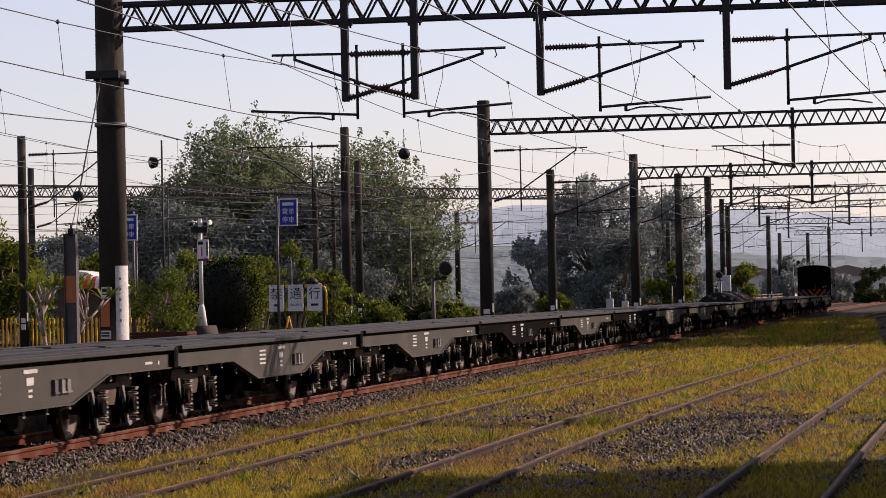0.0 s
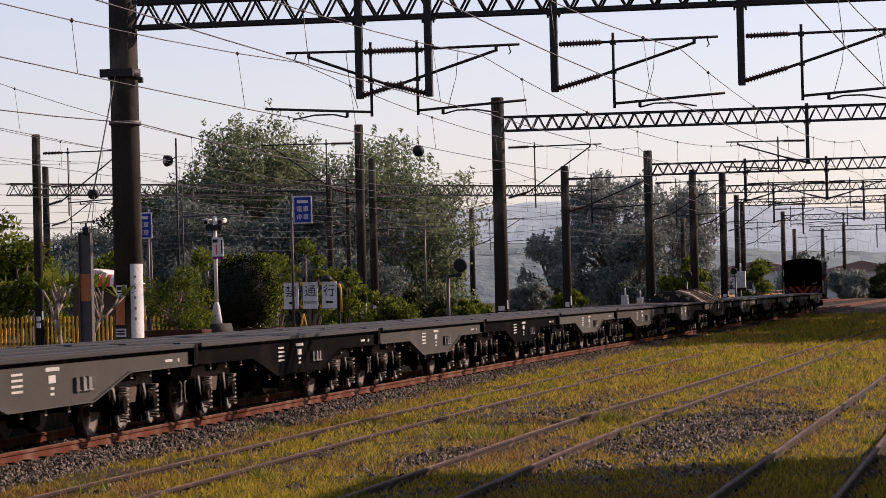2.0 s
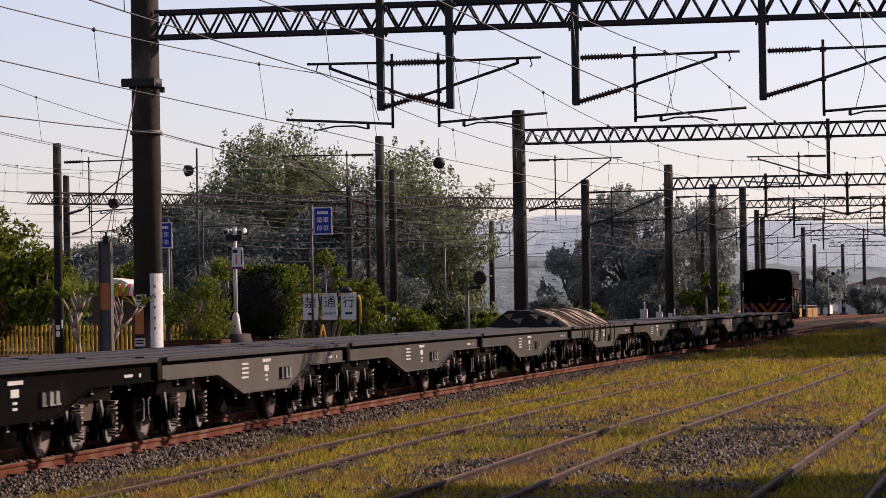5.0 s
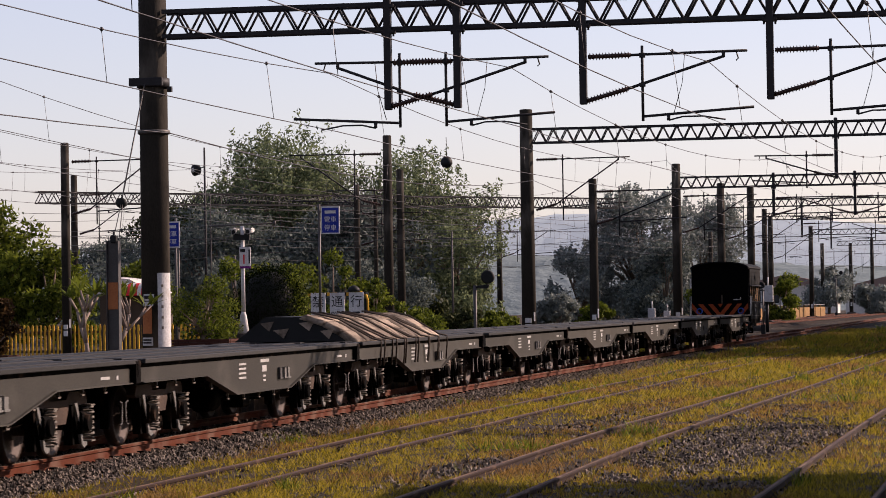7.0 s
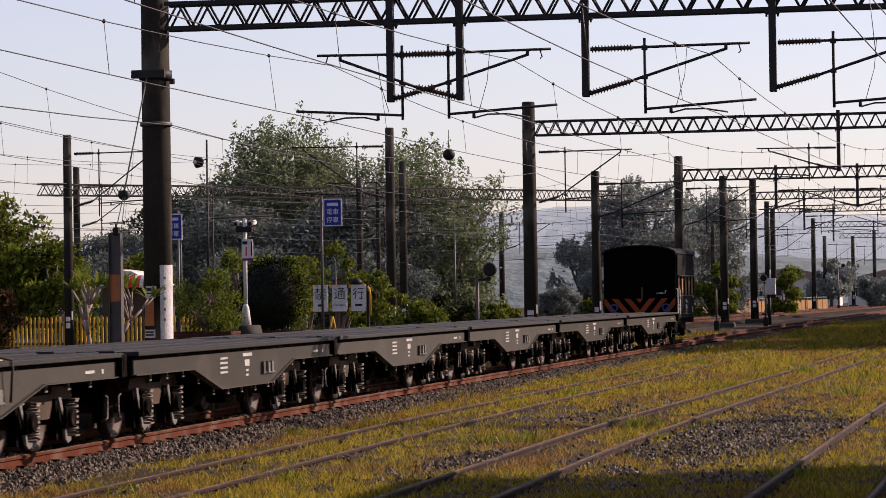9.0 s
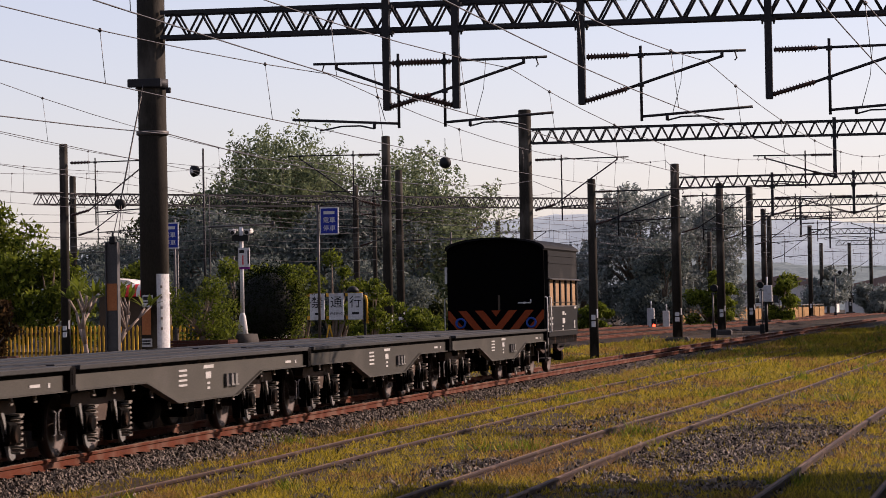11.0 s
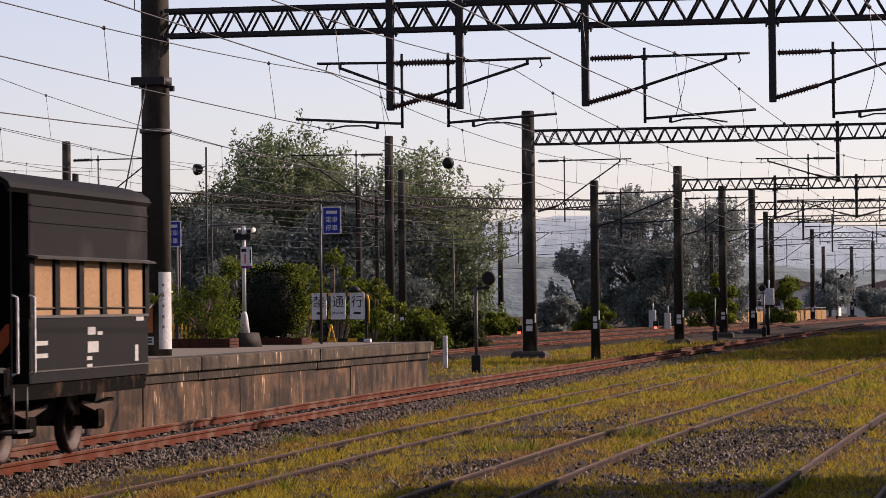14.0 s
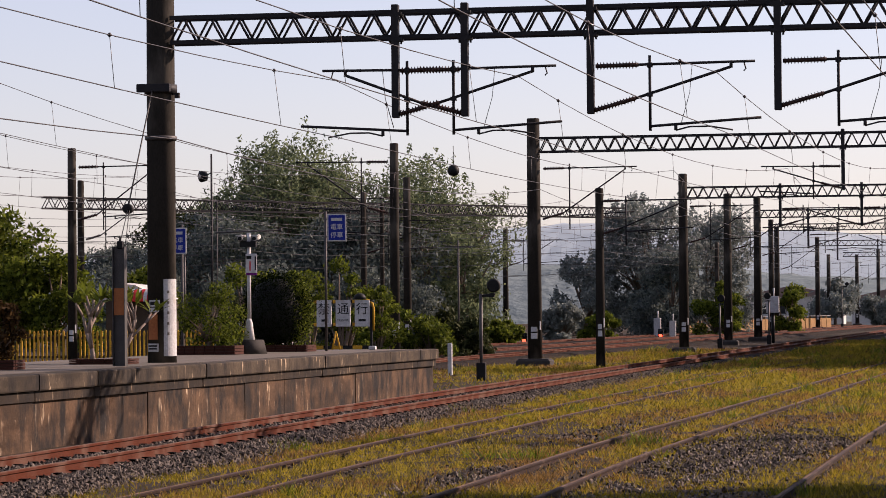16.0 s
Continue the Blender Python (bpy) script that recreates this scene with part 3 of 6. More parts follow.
def make_cantilever(x, y, zb, side, span=2.9, up=0.8, zlow=0.05, reach=3.0):
    """A hinged bracket at a post (x, y): insulated top tube and stay, drop tube, and the lower registration tube with its steady arm."""
    t = thing("cantilever_bracket", (x, y, zb), "dark steel catenary bracket with ribbed brown insulators", "bracket", "catenary brackets")
    d = side
    top, xs = up + 0.0, 1.05 * d
    part("insulator", insulator(Shape(), (0.09 * d, 0, top), (0.85 * d, 0, top + 0.01)), M_INSUL, t, "ribbed brown insulator")
    part("insulator", insulator(Shape(), (0.06 * d, 0, 0.02), (0.8 * d, 0, 0.22)), M_INSUL, t, "ribbed brown insulator")
    part("top_tube", Shape().rod((0.85 * d, 0, top + 0.01), (span * d, 0, top + 0.03), 0.024), M_STEEL, t)
    part("stay_tube", Shape().rod((0.8 * d, 0, 0.22), ((span - 0.42) * d, 0, top - 0.06), 0.026).rod(((span - 0.42) * d, 0, top - 0.08), ((span - 0.42) * d, 0, top + 0.04), 0.03), M_STEEL, t)
    part("drop_tube", Shape().rod((xs, 0, -0.36), (xs, 0, top + 0.17), 0.026).box((xs, 0, top), (0.1, 0.1, 0.08)).box((xs, 0, 0.28), (0.1, 0.09, 0.07)), M_STEEL, t)
    part("registration_tube", Shape().rod((xs, 0, -0.22 + zlow), (reach * d, 0, -0.10 + zlow), 0.024).rod((xs + 0.45 * d, 0, -0.2 + zlow), (xs + 0.45 * d, 0, -0.3 + zlow), 0.03), M_STEEL, t)
    pts = [(xs + 0.45 * d, 0, -0.3 + zlow), (xs + 0.7 * d, 0, -0.24 + zlow), (xs + 1.05 * d, 0, -0.24 + zlow), (xs + 1.45 * d, 0, -0.31 + zlow)]
    part("steady_arm", Shape().path(pts, 0.016, 5), M_STEEL, t)
    part("hook", Shape().path([((span - 0.2) * d, 0, top + 0.03), ((span - 0.16) * d, 0, top - 0.1), ((span - 0.2) * d, 0, top - 0.14)], 0.014, 5), M_STEEL, t)
    part("jumper", Shape().path([((span - 1.1) * d, 0, top + 0.02), ((span - 1.15) * d, 0, top - 0.5), ((span - 1.3) * d, 0, -0.16 + zlow)], 0.007, 4), M_WIRE, t)
    return t


Y1, Y2, Y3, Y4, Y5 = 50.8, 103.7, 134.1, 164.9, 184.2
make_mast(-14.53, Y1, PLAT_TOP, 7.9, 0.265, base=False, plates=False, collar=(4.05,), label="massive concrete catenary mast on the platform", slim=0.95)
make_beam(Y1, -14.3, 6.5, 7.15, 6.70, posts=(-10.10, -8.84, -6.585, -3.29), post_bottom=5.24)
make_mast(6.7, Y1, -0.3, 7.9, 0.265)
make_cantilever(-10.10, Y1 - 0.27, 5.28, 1, zlow=-0.06)
make_cantilever(-8.84, Y1 - 0.27, 5.28, -1, span=2.6, zlow=-0.06)
make_cantilever(-6.585, Y1 - 0.27, 5.28, 1, zlow=-0.06)
make_cantilever(-3.29, Y1 - 0.27, 5.30, 1, zlow=-0.06)
make_mast(-15.64, Y2, -0.3, 8.79, 0.27)
make_beam(Y2, -15.4, 8, 8.06, 7.56, posts=(-4.46,), post_bottom=6.0)
make_mast(8.2, Y2, -0.3, 8.7, 0.27)
make_cantilever(-4.46, Y2 - 0.27, 6.05, -1)
make_mast(-13.2, Y3, -0.3, 8.13, 0.235)
make_beam(Y3, -13.0, 10, 7.48, 6.99, posts=(-8.67, -4.94, 0.4), post_bottom=5.57)
make_mast(10.2, Y3, -0.3, 8.1, 0.235)
for px, sd in ((-8.67, 1), (-4.94, -1), (-4.94, 1)):
    make_cantilever(px, Y3 - 0.27, 5.62, sd)
make_mast(-13.7, Y4, -0.3, 8.42, 0.245)
make_mast(-13.41, Y5, -0.3, 8.92, 0.26)
make_beam(Y5, -13.2, 12, 8.09, 7.64, posts=(-10.16, -4.5, 1.0), post_bottom=5.63)
make_mast(12.2, Y5, -0.3, 8.9, 0.25)
for px, sd in ((-10.16, 1), (-4.5, -1)):
    make_cantilever(px, Y5 - 0.27, 5.7, sd)

# far masts and portals of the tracks beyond the platform
make_mast(-33.13, Y2, -0.3, 8.02, 0.18)
make_mast(-20.81, Y2, -0.3, 7.98, 0.185)
make_mast(-42.4, Y3, -0.3, 8.28, 0.18)
make_mast(-26.31, Y3, -0.3, 8.18, 0.2)
make_mast(-28.4, 134, -0.3, 7.5, 0.155)
make_mast(-27.5, 134, -0.3, 6.95, 0.11)
make_mast(-31.16, 193.5, -0.3, 7.42, 0.2)
make_mast(-12.78, 100.1, -0.2, 6.06, 0.165, base=False)
make_mast(-20.41, 235, -0.3, 7.3, 0.2)
make_mast(-16.85, 254.8, -0.3, 9.1, 0.26)
make_mast(-15.98, 329.7, -0.3, 8.0, 0.24)
make_mast(-13.5, 347.7, -0.3, 8.3, 0.24)
make_mast(-11.24, 356.3, -0.3, 9.1, 0.24)
make_beam(0, -1.5, 34.0, 7.38, 6.86, bay=0.62, label="long dark lattice portal beam before the trees", skew=pose(-42.4, 132.6, 0, 0, 0, 46))
make_beam(232, -16, 14, 8.6, 8.1, bay=0.6, posts=(-10.5, -4.0, 1.5), post_bottom=5.7)
make_mast(-15.8, 232, -0.3, 9.0, 0.24)
make_beam(285, -15, 16, 8.5, 8.0, bay=0.7, posts=(-9.0, -2.0), post_bottom=5.7)
make_mast(-14.9, 285, -0.3, 8.9, 0.24)
make_beam(345, -15, 20, 8.5, 8.0, bay=0.8, posts=(-7.0, 0.5), post_bottom=5.8)


# ---------- train ----------
def wheelset(material):
    """Two wheels with flanges on an axle, lying along x."""
    s = Shape()
    for d in (-1, 1):
        x = d * 0.565
        s.lathe((x, 0, 0), [(0.10, -0.09), (0.12, -0.03), (0.30, -0.035), (0.34, -0.065), (0.385, -0.065), (0.40, 0.02), (0.385, 0.065), (0.34, 0.06), (0.29, 0.01), (0.13, 0.02), (0.11, 0.07)] if d > 0 else
                [(0.11, -0.07), (0.13, -0.02), (0.29, -0.01), (0.34, -0.06), (0.385, -0.065), (0.40, -0.02), (0.385, 0.065), (0.34, 0.065), (0.30, 0.035), (0.12, 0.03), (0.10, 0.09)], 24, (1, 0, 0))
    s.rod((-0.9, 0, 0), (0.9, 0, 0), 0.07, n=10)
    return s.mesh("wheelset", material)


WHEELSET = wheelset(M_WHEEL)
R_WHEEL = 0.40


def spring_shape(x, y, z0, z1, r=0.075):
    s = Shape()
    turns, n = 6, 8
    pts = [(x + r * math.cos(2 * math.pi * i / n), y + r * math.sin(2 * math.pi * i / n), z0 + (z1 - z0) * i / (turns * n)) for i in range(turns * n + 1)]
    s.path(pts, 0.016, 5)
    s.box((x, y, z0 - 0.02), (0.15, 0.15, 0.022)).box((x, y, z1 + 0.02), (0.15, 0.15, 0.022))
    return s


def bogie_parts(parent, yc, wb=1.42):
    """One bogie: side frames with horn guides, coil springs beside each axle, bolster, brake gear and two wheelsets."""
    b = part("bogie", Shape().box((0, yc, 0.52), (1.7, 0.34, 0.2), bev=0.03).box((0, yc, 0.66), (0.5, 0.5, 0.14)).box((0, yc - 0.35, 0.42), (1.3, 0.07, 0.1)).box((0, yc + 0.35, 0.42), (1.3, 0.07, 0.1)), M_BOGIE, parent, "dark steel bogie, underframe shade put into its colour")
    for d in (-1, 1):
        x = d * 0.88
        f = [(-wb / 2 - 0.42, 0.66), (-wb / 2 - 0.34, 0.78), (-wb / 2 + 0.32, 0.79), (-0.32, 0.70), (0.32, 0.70), (wb / 2 - 0.32, 0.79), (wb / 2 + 0.34, 0.78), (wb / 2 + 0.42, 0.66), (wb / 2 + 0.36, 0.62),
             (wb / 2 - 0.3, 0.64), (0.28, 0.42), (-0.28, 0.42), (-wb / 2 + 0.3, 0.64), (-wb / 2 - 0.36, 0.62)]
        part("side_frame", Shape().slab([(yc + a, z) for a, z in f], x - 0.06, x + 0.06), M_BOGIE_BROWN, b, "dusty brown side frame")
        for e in (-1, 1):
            ya = yc + e * wb / 2
            part("axle_box", Shape().box((x + 0.05 * d, ya, 0.42), (0.24, 0.26, 0.26), bev=0.03).rod((x + 0.1 * d, ya, 0.42), (x + 0.22 * d, ya, 0.42), 0.10, n=12).slab([(ya - 0.22, 0.62), (ya - 0.14, 0.62), (ya - 0.11, 0.16), (ya - 0.17, 0.16)], x - 0.05, x + 0.06).slab([(ya + 0.22, 0.62), (ya + 0.14, 0.62), (ya + 0.11, 0.16), (ya + 0.17, 0.16)], x - 0.05, x + 0.06), M_BOGIE, b)
            part("coil_spring", spring_shape(x + 0.10 * d, ya + 0.27, 0.22, 0.60), M_SPRING, b, "dusty coil spring")
            # pale steel gives this hanger its sunlit look by colour
            part("horn_guide", Shape().slab([(ya - 0.30, 0.66), (ya - 0.20, 0.66), (ya - 0.04, 0.17), (ya + 0.05, 0.12), (ya + 0.16, 0.15), (ya + 0.16, 0.19), (ya + 0.02, 0.2), (ya - 0.13, 0.45)], x + 0.10 * d, x + 0.13 * d), M_TAG, b, "pale steel horn guide, sunlight put into its tone")
            part("brake_shoe", Shape().slab([(ya + e * 0.42, 0.62), (ya + e * 0.50, 0.62), (ya + e * 0.50, 0.24), (ya + e * 0.44, 0.24), (ya + e * 0.41, 0.42)], d * 0.5, d * 0.62), M_BOGIE, b)
    for e in (-1, 1):
        part("wheelset", WHEELSET, M_WHEEL, b, "worn steel wheels on an axle", at=(0, yc + e * wb / 2, R_WHEEL))
    return b


HALF = 1.29
HOOK = Shape().box((0, 0, 0), (0.03, 0.05, 0.06), bev=0.01).box((0, 0.02, -0.05), (0.02, 0.09, 0.02)).mesh("lashing_hook", M_SPRING)


def sill_outline(L, top, deep, shallow):
    k = L / 2
    return [(-k, top), (k, top), (k, top - shallow), (k * 0.515, top - shallow), (k * 0.26, top - deep), (-k * 0.26, top - deep), (-k * 0.515, top - shallow), (-k, top - shallow)]


def make_wagon(L, label, paint=M_WAGON):
    """A bogie flat wagon, its middle at the thing's origin, rail top at z 0."""
    t = thing("flat_wagon", (0, 0, 0), label, "railway wagon", "flat wagons of the train")
    k = L / 2 - 0.23
    # black frame doubles as the shadow line below the deck edge
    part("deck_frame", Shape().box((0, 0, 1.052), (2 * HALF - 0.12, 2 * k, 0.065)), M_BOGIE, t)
    n = 10
    for i in range(n):
        w = 2 * HALF / n
        part("deck_plank", Shape().box((-HALF + (i + 0.5) * w, 0, 1.112 + 0.007 * ((i * 7) % 3 - 1)), (w - 0.016, 2 * k + 0.06, 0.05), bev=0.008), M_DECK, t)
    for d in (-1, 1):
        part("deck_edge", Shape().box((d * (HALF + 0.012), 0, 1.106), (0.05, 2 * k + 0.05, 0.058), bev=0.008), M_DECK, t, "dark steel deck edge strip")
        x = d * (HALF - 0.05)
        s = Shape().slab([(a, z) for a, z in sill_outline(2 * k, 1.025, 0.475, 0.172)], x - 0.012, x + 0.012)
        sill = part("side_sill", s, paint, t, ("grey" if paint == M_WAGON else "black") + " fish-belly side girder with white markings")
        # lower flange following the belly
        o = sill_outline(2 * k, 1.025, 0.475, 0.172)[2:]
        s = Shape()
        for (a, z), (b, w) in zip(o[:-1], o[1:]):
            ln = math.hypot(b - a, w - z)
            s.box((x, (a + b) / 2, (z + w) / 2 - 0.008), (0.11, ln + 0.01, 0.016), Euler((math.atan2(z - w, a - b) if b < a else math.atan2(w - z, b - a), 0, 0)).to_matrix())
        part("flange", s, paint, sill)
        xo = x + d * 0.017
        bars = [(-1.2 * d, 0.95 - 0.064 * q, 0.40, 0.028) for q in range(4)]
        bars += [(0.1 * d, 0.975, 0.52, 0.045), (0.08 * d, 0.86, 0.27, 0.09), (0.08 * d, 0.755, 0.15, 0.03), (0.08 * d, 0.69, 0.15, 0.03), (d * (k - 1.1), 0.935, 0.36, 0.035), (d * (k - 0.6), 0.93, 0.08, 0.05)]
        for yy, zz, ln, ht in bars:
            part("marking", Shape().box((xo, yy, zz), (0.006, ln, ht)), M_MARK, sill, "white painted bar of unreadable writing")
        # label holders and a lever box
        for u in (1.02, 1.30, 1.52):
            part("card_holder", Shape().box((xo + d * 0.02, d * (u - 0.09), 0.77), (0.04, 0.025, 0.17)).box((xo + d * 0.01, d * u, 0.77), (0.02, 0.18, 0.14)).box((xo + d * 0.02, d * u, 0.695), (0.04, 0.18, 0.02)), M_TAG if u > 1.1 else M_GALV, sill, "steel card holder")
        for i in range(13):
            yy = -k + 0.9 + i * (2 * k - 1.8) / 12
            part("lashing_hook", HOOK, M_SPRING, sill, at=(x - d * 0.05, yy, float(np.interp(abs(yy), [k * 0.26, k * 0.515], [0.535, 0.84])) - 0.03))
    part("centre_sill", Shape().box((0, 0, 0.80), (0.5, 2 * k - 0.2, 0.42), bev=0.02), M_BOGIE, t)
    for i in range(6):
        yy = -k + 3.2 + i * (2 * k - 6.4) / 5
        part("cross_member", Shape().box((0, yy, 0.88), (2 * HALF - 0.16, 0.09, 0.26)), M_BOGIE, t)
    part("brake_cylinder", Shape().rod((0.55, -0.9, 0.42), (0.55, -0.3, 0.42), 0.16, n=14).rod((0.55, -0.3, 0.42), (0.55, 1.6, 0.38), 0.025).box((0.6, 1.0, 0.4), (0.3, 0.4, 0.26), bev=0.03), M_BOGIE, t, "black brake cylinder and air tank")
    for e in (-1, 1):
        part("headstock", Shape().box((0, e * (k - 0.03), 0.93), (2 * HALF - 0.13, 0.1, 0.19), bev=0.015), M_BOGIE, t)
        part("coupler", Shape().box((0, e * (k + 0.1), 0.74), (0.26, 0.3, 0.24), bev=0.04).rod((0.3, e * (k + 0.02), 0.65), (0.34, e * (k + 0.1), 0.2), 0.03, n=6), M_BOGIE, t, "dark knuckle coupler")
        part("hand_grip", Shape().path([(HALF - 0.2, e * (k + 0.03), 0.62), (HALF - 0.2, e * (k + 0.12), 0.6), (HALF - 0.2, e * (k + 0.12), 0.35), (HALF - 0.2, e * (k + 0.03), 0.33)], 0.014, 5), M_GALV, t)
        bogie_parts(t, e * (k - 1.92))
    part("lever_post", Shape().box((HALF - 0.02, k + 0.06, 0.98), (0.12, 0.2, 0.3), bev=0.02).box((HALF + 0.042, k + 0.06, 1.0), (0.01, 0.09, 0.16)), M_BOGIE, t, "black brake lever post at the wagon end")
    return t


ENDS = [-0.35, 12.1, 24.2, 36.3, 48.2, 60.0, 72.3, 85.2, 98.2, 109.7, 121.2, 132.7, 145.6, 158.7, 171.7, 184.7, 197.5]
TRAIN = []          # (thing, middle's distance behind the van's front end)


def wagons():
    made = {}
    for i in range(len(ENDS) - 1):
        L = ENDS[i + 1] - ENDS[i]
        key = 12.1 if L < 12.6 and L > 11.8 else (11.5 if L < 11.8 else 13.0)
        label = "grey bogie flat wagon with empty dark deck" if i != 5 else "grey bogie flat wagon roped over with a tarpaulin load"
        if i in (9, 11):
            label = "sooty black bogie flat wagon with empty dark deck"
            w = make_wagon(key, label, M_WAGON_BLACK)
        elif key not in made:
            w = made[key] = make_wagon(key, "grey bogie flat wagon with empty dark deck")
        else:
            w = copy_thing(made[key], pose(0, 0, 0))
        tagged(w, label)
        TRAIN.append((w, -(ENDS[i] + ENDS[i + 1]) / 2))


wagons()


def make_van():
    """The black guard's van at the rear; its front end at y = -2.63, near the last wagon, and its middle at the origin."""
    k, hw, z0, ze, za = 2.63, 1.18, 0.93, 3.02, 3.30
    t = thing("guard_van", (0, 0, 0), "black guard's van with orange chevrons and tan blinds", "railway wagon", "van of the train")

    def arch(dz=0.0, w=hw):
        return [(w * math.cos(a), ze + dz + (za - ze) * math.sin(a)) for a in [math.pi * i / 14 for i in range(15)]]
    wall = [(-hw, z0), (hw, z0)] + arch()
    part("end_wall", Shape().slab(wall, -k + 0.62, -k + 0.68, "y"), M_CAB, t, "black end wall")
    part("end_wall", Shape().slab(wall, k - 0.06, k, "y"), M_CAB, t, "black end wall")
    # end platform screen: lower panel with chevrons, corner posts and dark upper screen
    # end panels take a darker copy of the van's black for shade
    scr = part("end_panel", Shape().slab([(-hw, z0), (hw, z0), (hw, ze), (-hw, ze)][:4], -k, -k + 0.05, "y"), M_END_SHADE, t, "flat black end panel, shade put into its colour")
    part("end_panel", Shape().slab([(-hw, ze + 0.002)] + [p for p in reversed(arch())][1:-1] + [(hw, ze + 0.002)], -k + 0.002, -k + 0.045, "y"), M_END_SHADE, t)
    lo, hi, yf = z0 + 0.03, z0 + 0.66, -k - 0.006

    def cut(poly, lim, sign):
        """The piece of an outline on one side of x = lim."""
        out = []
        for (ax, az), (bx, bz) in zip(poly, poly[1:] + poly[:1]):
            ia, ib = sign * (ax - lim) <= 0, sign * (bx - lim) <= 0
            if ia:
                out.append((ax, az))
            if ia != ib:
                f = (lim - ax) / (bx - ax)
                out.append((lim, az + (bz - az) * f))
        return out
    for top in (-0.51, -0.92, -1.33, -1.74):
        poly = [(top, hi), (top + 0.2, hi), (top + 0.72, lo), (top + 0.52, lo)]
        poly = cut(cut(poly, 0.0, 1), -hw + 0.015, -1)
        if len(poly) > 2:
            for d in (1, -1):
                part("chevron_stripe", Shape().slab([(d * x, z) for x, z in poly], yf, yf + 0.005, "y"), M_ORANGE, scr, "faded orange stripe")
    part("chevron_stripe", Shape().slab([(-0.11, hi), (0.11, hi), (0.0, hi - 0.15)], yf, yf + 0.005, "y"), M_ORANGE, scr, "faded orange stripe")
    for x in (-0.86, 0.86):
        part("lamp_ring", Shape().lathe((x, -k - 0.02, z0 + 0.36), [(0.13, -0.03), (0.13, 0.03), (0.085, 0.035), (0.085, -0.03)], 18, (0, -1, 0)), M_BLUE, t, "round blue lamp ring")
    # timber-brown strip is painted light showing at the door gap
    part("door_slot", Shape().box((0.08, -k - 0.008, 1.78), (0.05, 0.012, 0.36)), M_TIMBER, t, "narrow brown strip for the light in the door gap")
    part("end_handle", Shape().path([(0.55, -k - 0.05, 1.76), (0.86, -k - 0.05, 1.76)], 0.012, 5).path([(0.86, -k - 0.05, 1.76), (0.86, -k - 0.05, 1.85)], 0.014, 5).rod((0.7, -k, 1.76), (0.7, -k - 0.06, 1.76), 0.03), M_WHITE, t, "white lamp bracket")
    part("step_plate", Shape().box((1.04, -k - 0.03, z0 + 0.1), (0.2, 0.02, 0.13)), M_GALV, t, "light grey plate")
    # roof with rain strips
    outer = [(x * 1.035, z + 0.045) for x, z in arch()]
    inner = [(x, z) for x, z in arch()]
    part("roof", Shape().slab(outer + inner[::-1], -k - 0.10, k + 0.08, "y"), M_CAB, t, "arched dark roof")
    for d in (-1, 1):
        x = d * (hw - 0.02)
        yb = -k + 0.65
        part("side_wall", Shape().box((x, (yb + k) / 2, (z0 + 1.66) / 2), (0.05, k - yb, 1.66 - z0)), M_CAB, t, "black side wall with white markings")
        part("side_wall", Shape().box((x, (yb + k) / 2, (2.32 + ze) / 2), (0.05, k - yb, ze - 2.32)), M_CAB, t)
        part("rain_strip", Shape().box((x + d * 0.06, (yb + k) / 2, 2.33), (0.14, k - yb + 0.08, 0.025), pose(0, 0, 0, 0, d * 12, 0)), M_GALV, t)
        part("rain_strip", Shape().box((x + d * 0.03, (yb + k) / 2, 2.72), (0.015, k - yb, 0.02)).box((x + d * 0.03, (yb + k) / 2, 2.9), (0.015, k - yb, 0.02)), M_CAB, t)
        n = 5
        span = k - yb - 0.1
        for i in range(n + 1):
            part("window_post", Shape().box((x, yb + 0.05 + i * span / n, 1.99), (0.07, 0.17, 0.66)), M_CAB, t)
        for i in range(n):
            yc = yb + 0.05 + (i + 0.5) * span / n
            w = part("window", Shape().box((x - d * 0.01, yc, 1.99), (0.02, span / n - 0.17, 0.66)), M_BLIND, t, "tan blind behind the window")
            part("window_bar", Shape().rod((x + d * 0.02, yc - span / n / 2, 1.76), (x + d * 0.02, yc + span / n / 2, 1.76), 0.01, n=5), M_TIMBER, w)
        part("seam", Shape().box((x + d * 0.028, (yb + k) / 2, 1.06), (0.012, k - yb, 0.015)).box((x + d * 0.028, (yb + k) / 2, 1.665), (0.02, k - yb, 0.03)), M_GALV, t)
        xo = x + d * 0.03
        for yy, zz, ln, ht in ((-1.65, 1.37, 0.5, 0.05), (-1.65, 1.23, 0.5, 0.05), (0.25, 1.49, 0.3, 0.09), (0.58, 1.46, 0.2, 0.04), (0.3, 1.30, 0.42, 0.13), (0.16, 1.17, 0.2, 0.045), (0.16, 1.08, 0.2, 0.045), (2.25, 1.62, 0.34, 0.05), (2.1, 1.2, 0.14, 0.2)):
            part("marking", Shape().box((xo, yy, zz), (0.006, ln, ht)), M_MARK, t, "white painted bar of unreadable writing")
        for yy in (-k + 0.02, -k + 0.6):
            part("handrail", Shape().path([(x + d * 0.03, yy, 1.9), (x + d * 0.09, yy, 1.88), (x + d * 0.09, yy, 1.06), (x + d * 0.03, yy, 1.04)], 0.016, 6), M_WHITE, t, "white handrail")
        part("step", Shape().box((x - d * 0.05, -k + 0.35, 0.42), (0.22, 0.5, 0.03)).rod((x, -k + 0.12, 0.43), (x, -k + 0.12, 0.9), 0.015).rod((x, -k + 0.58, 0.43), (x, -k + 0.58, 0.9), 0.015), M_GALV, t)
        part("solebar", Shape().box((x - d * 0.05, 0, 0.84), (0.1, 2 * k - 0.1, 0.18)), M_BOGIE, t)
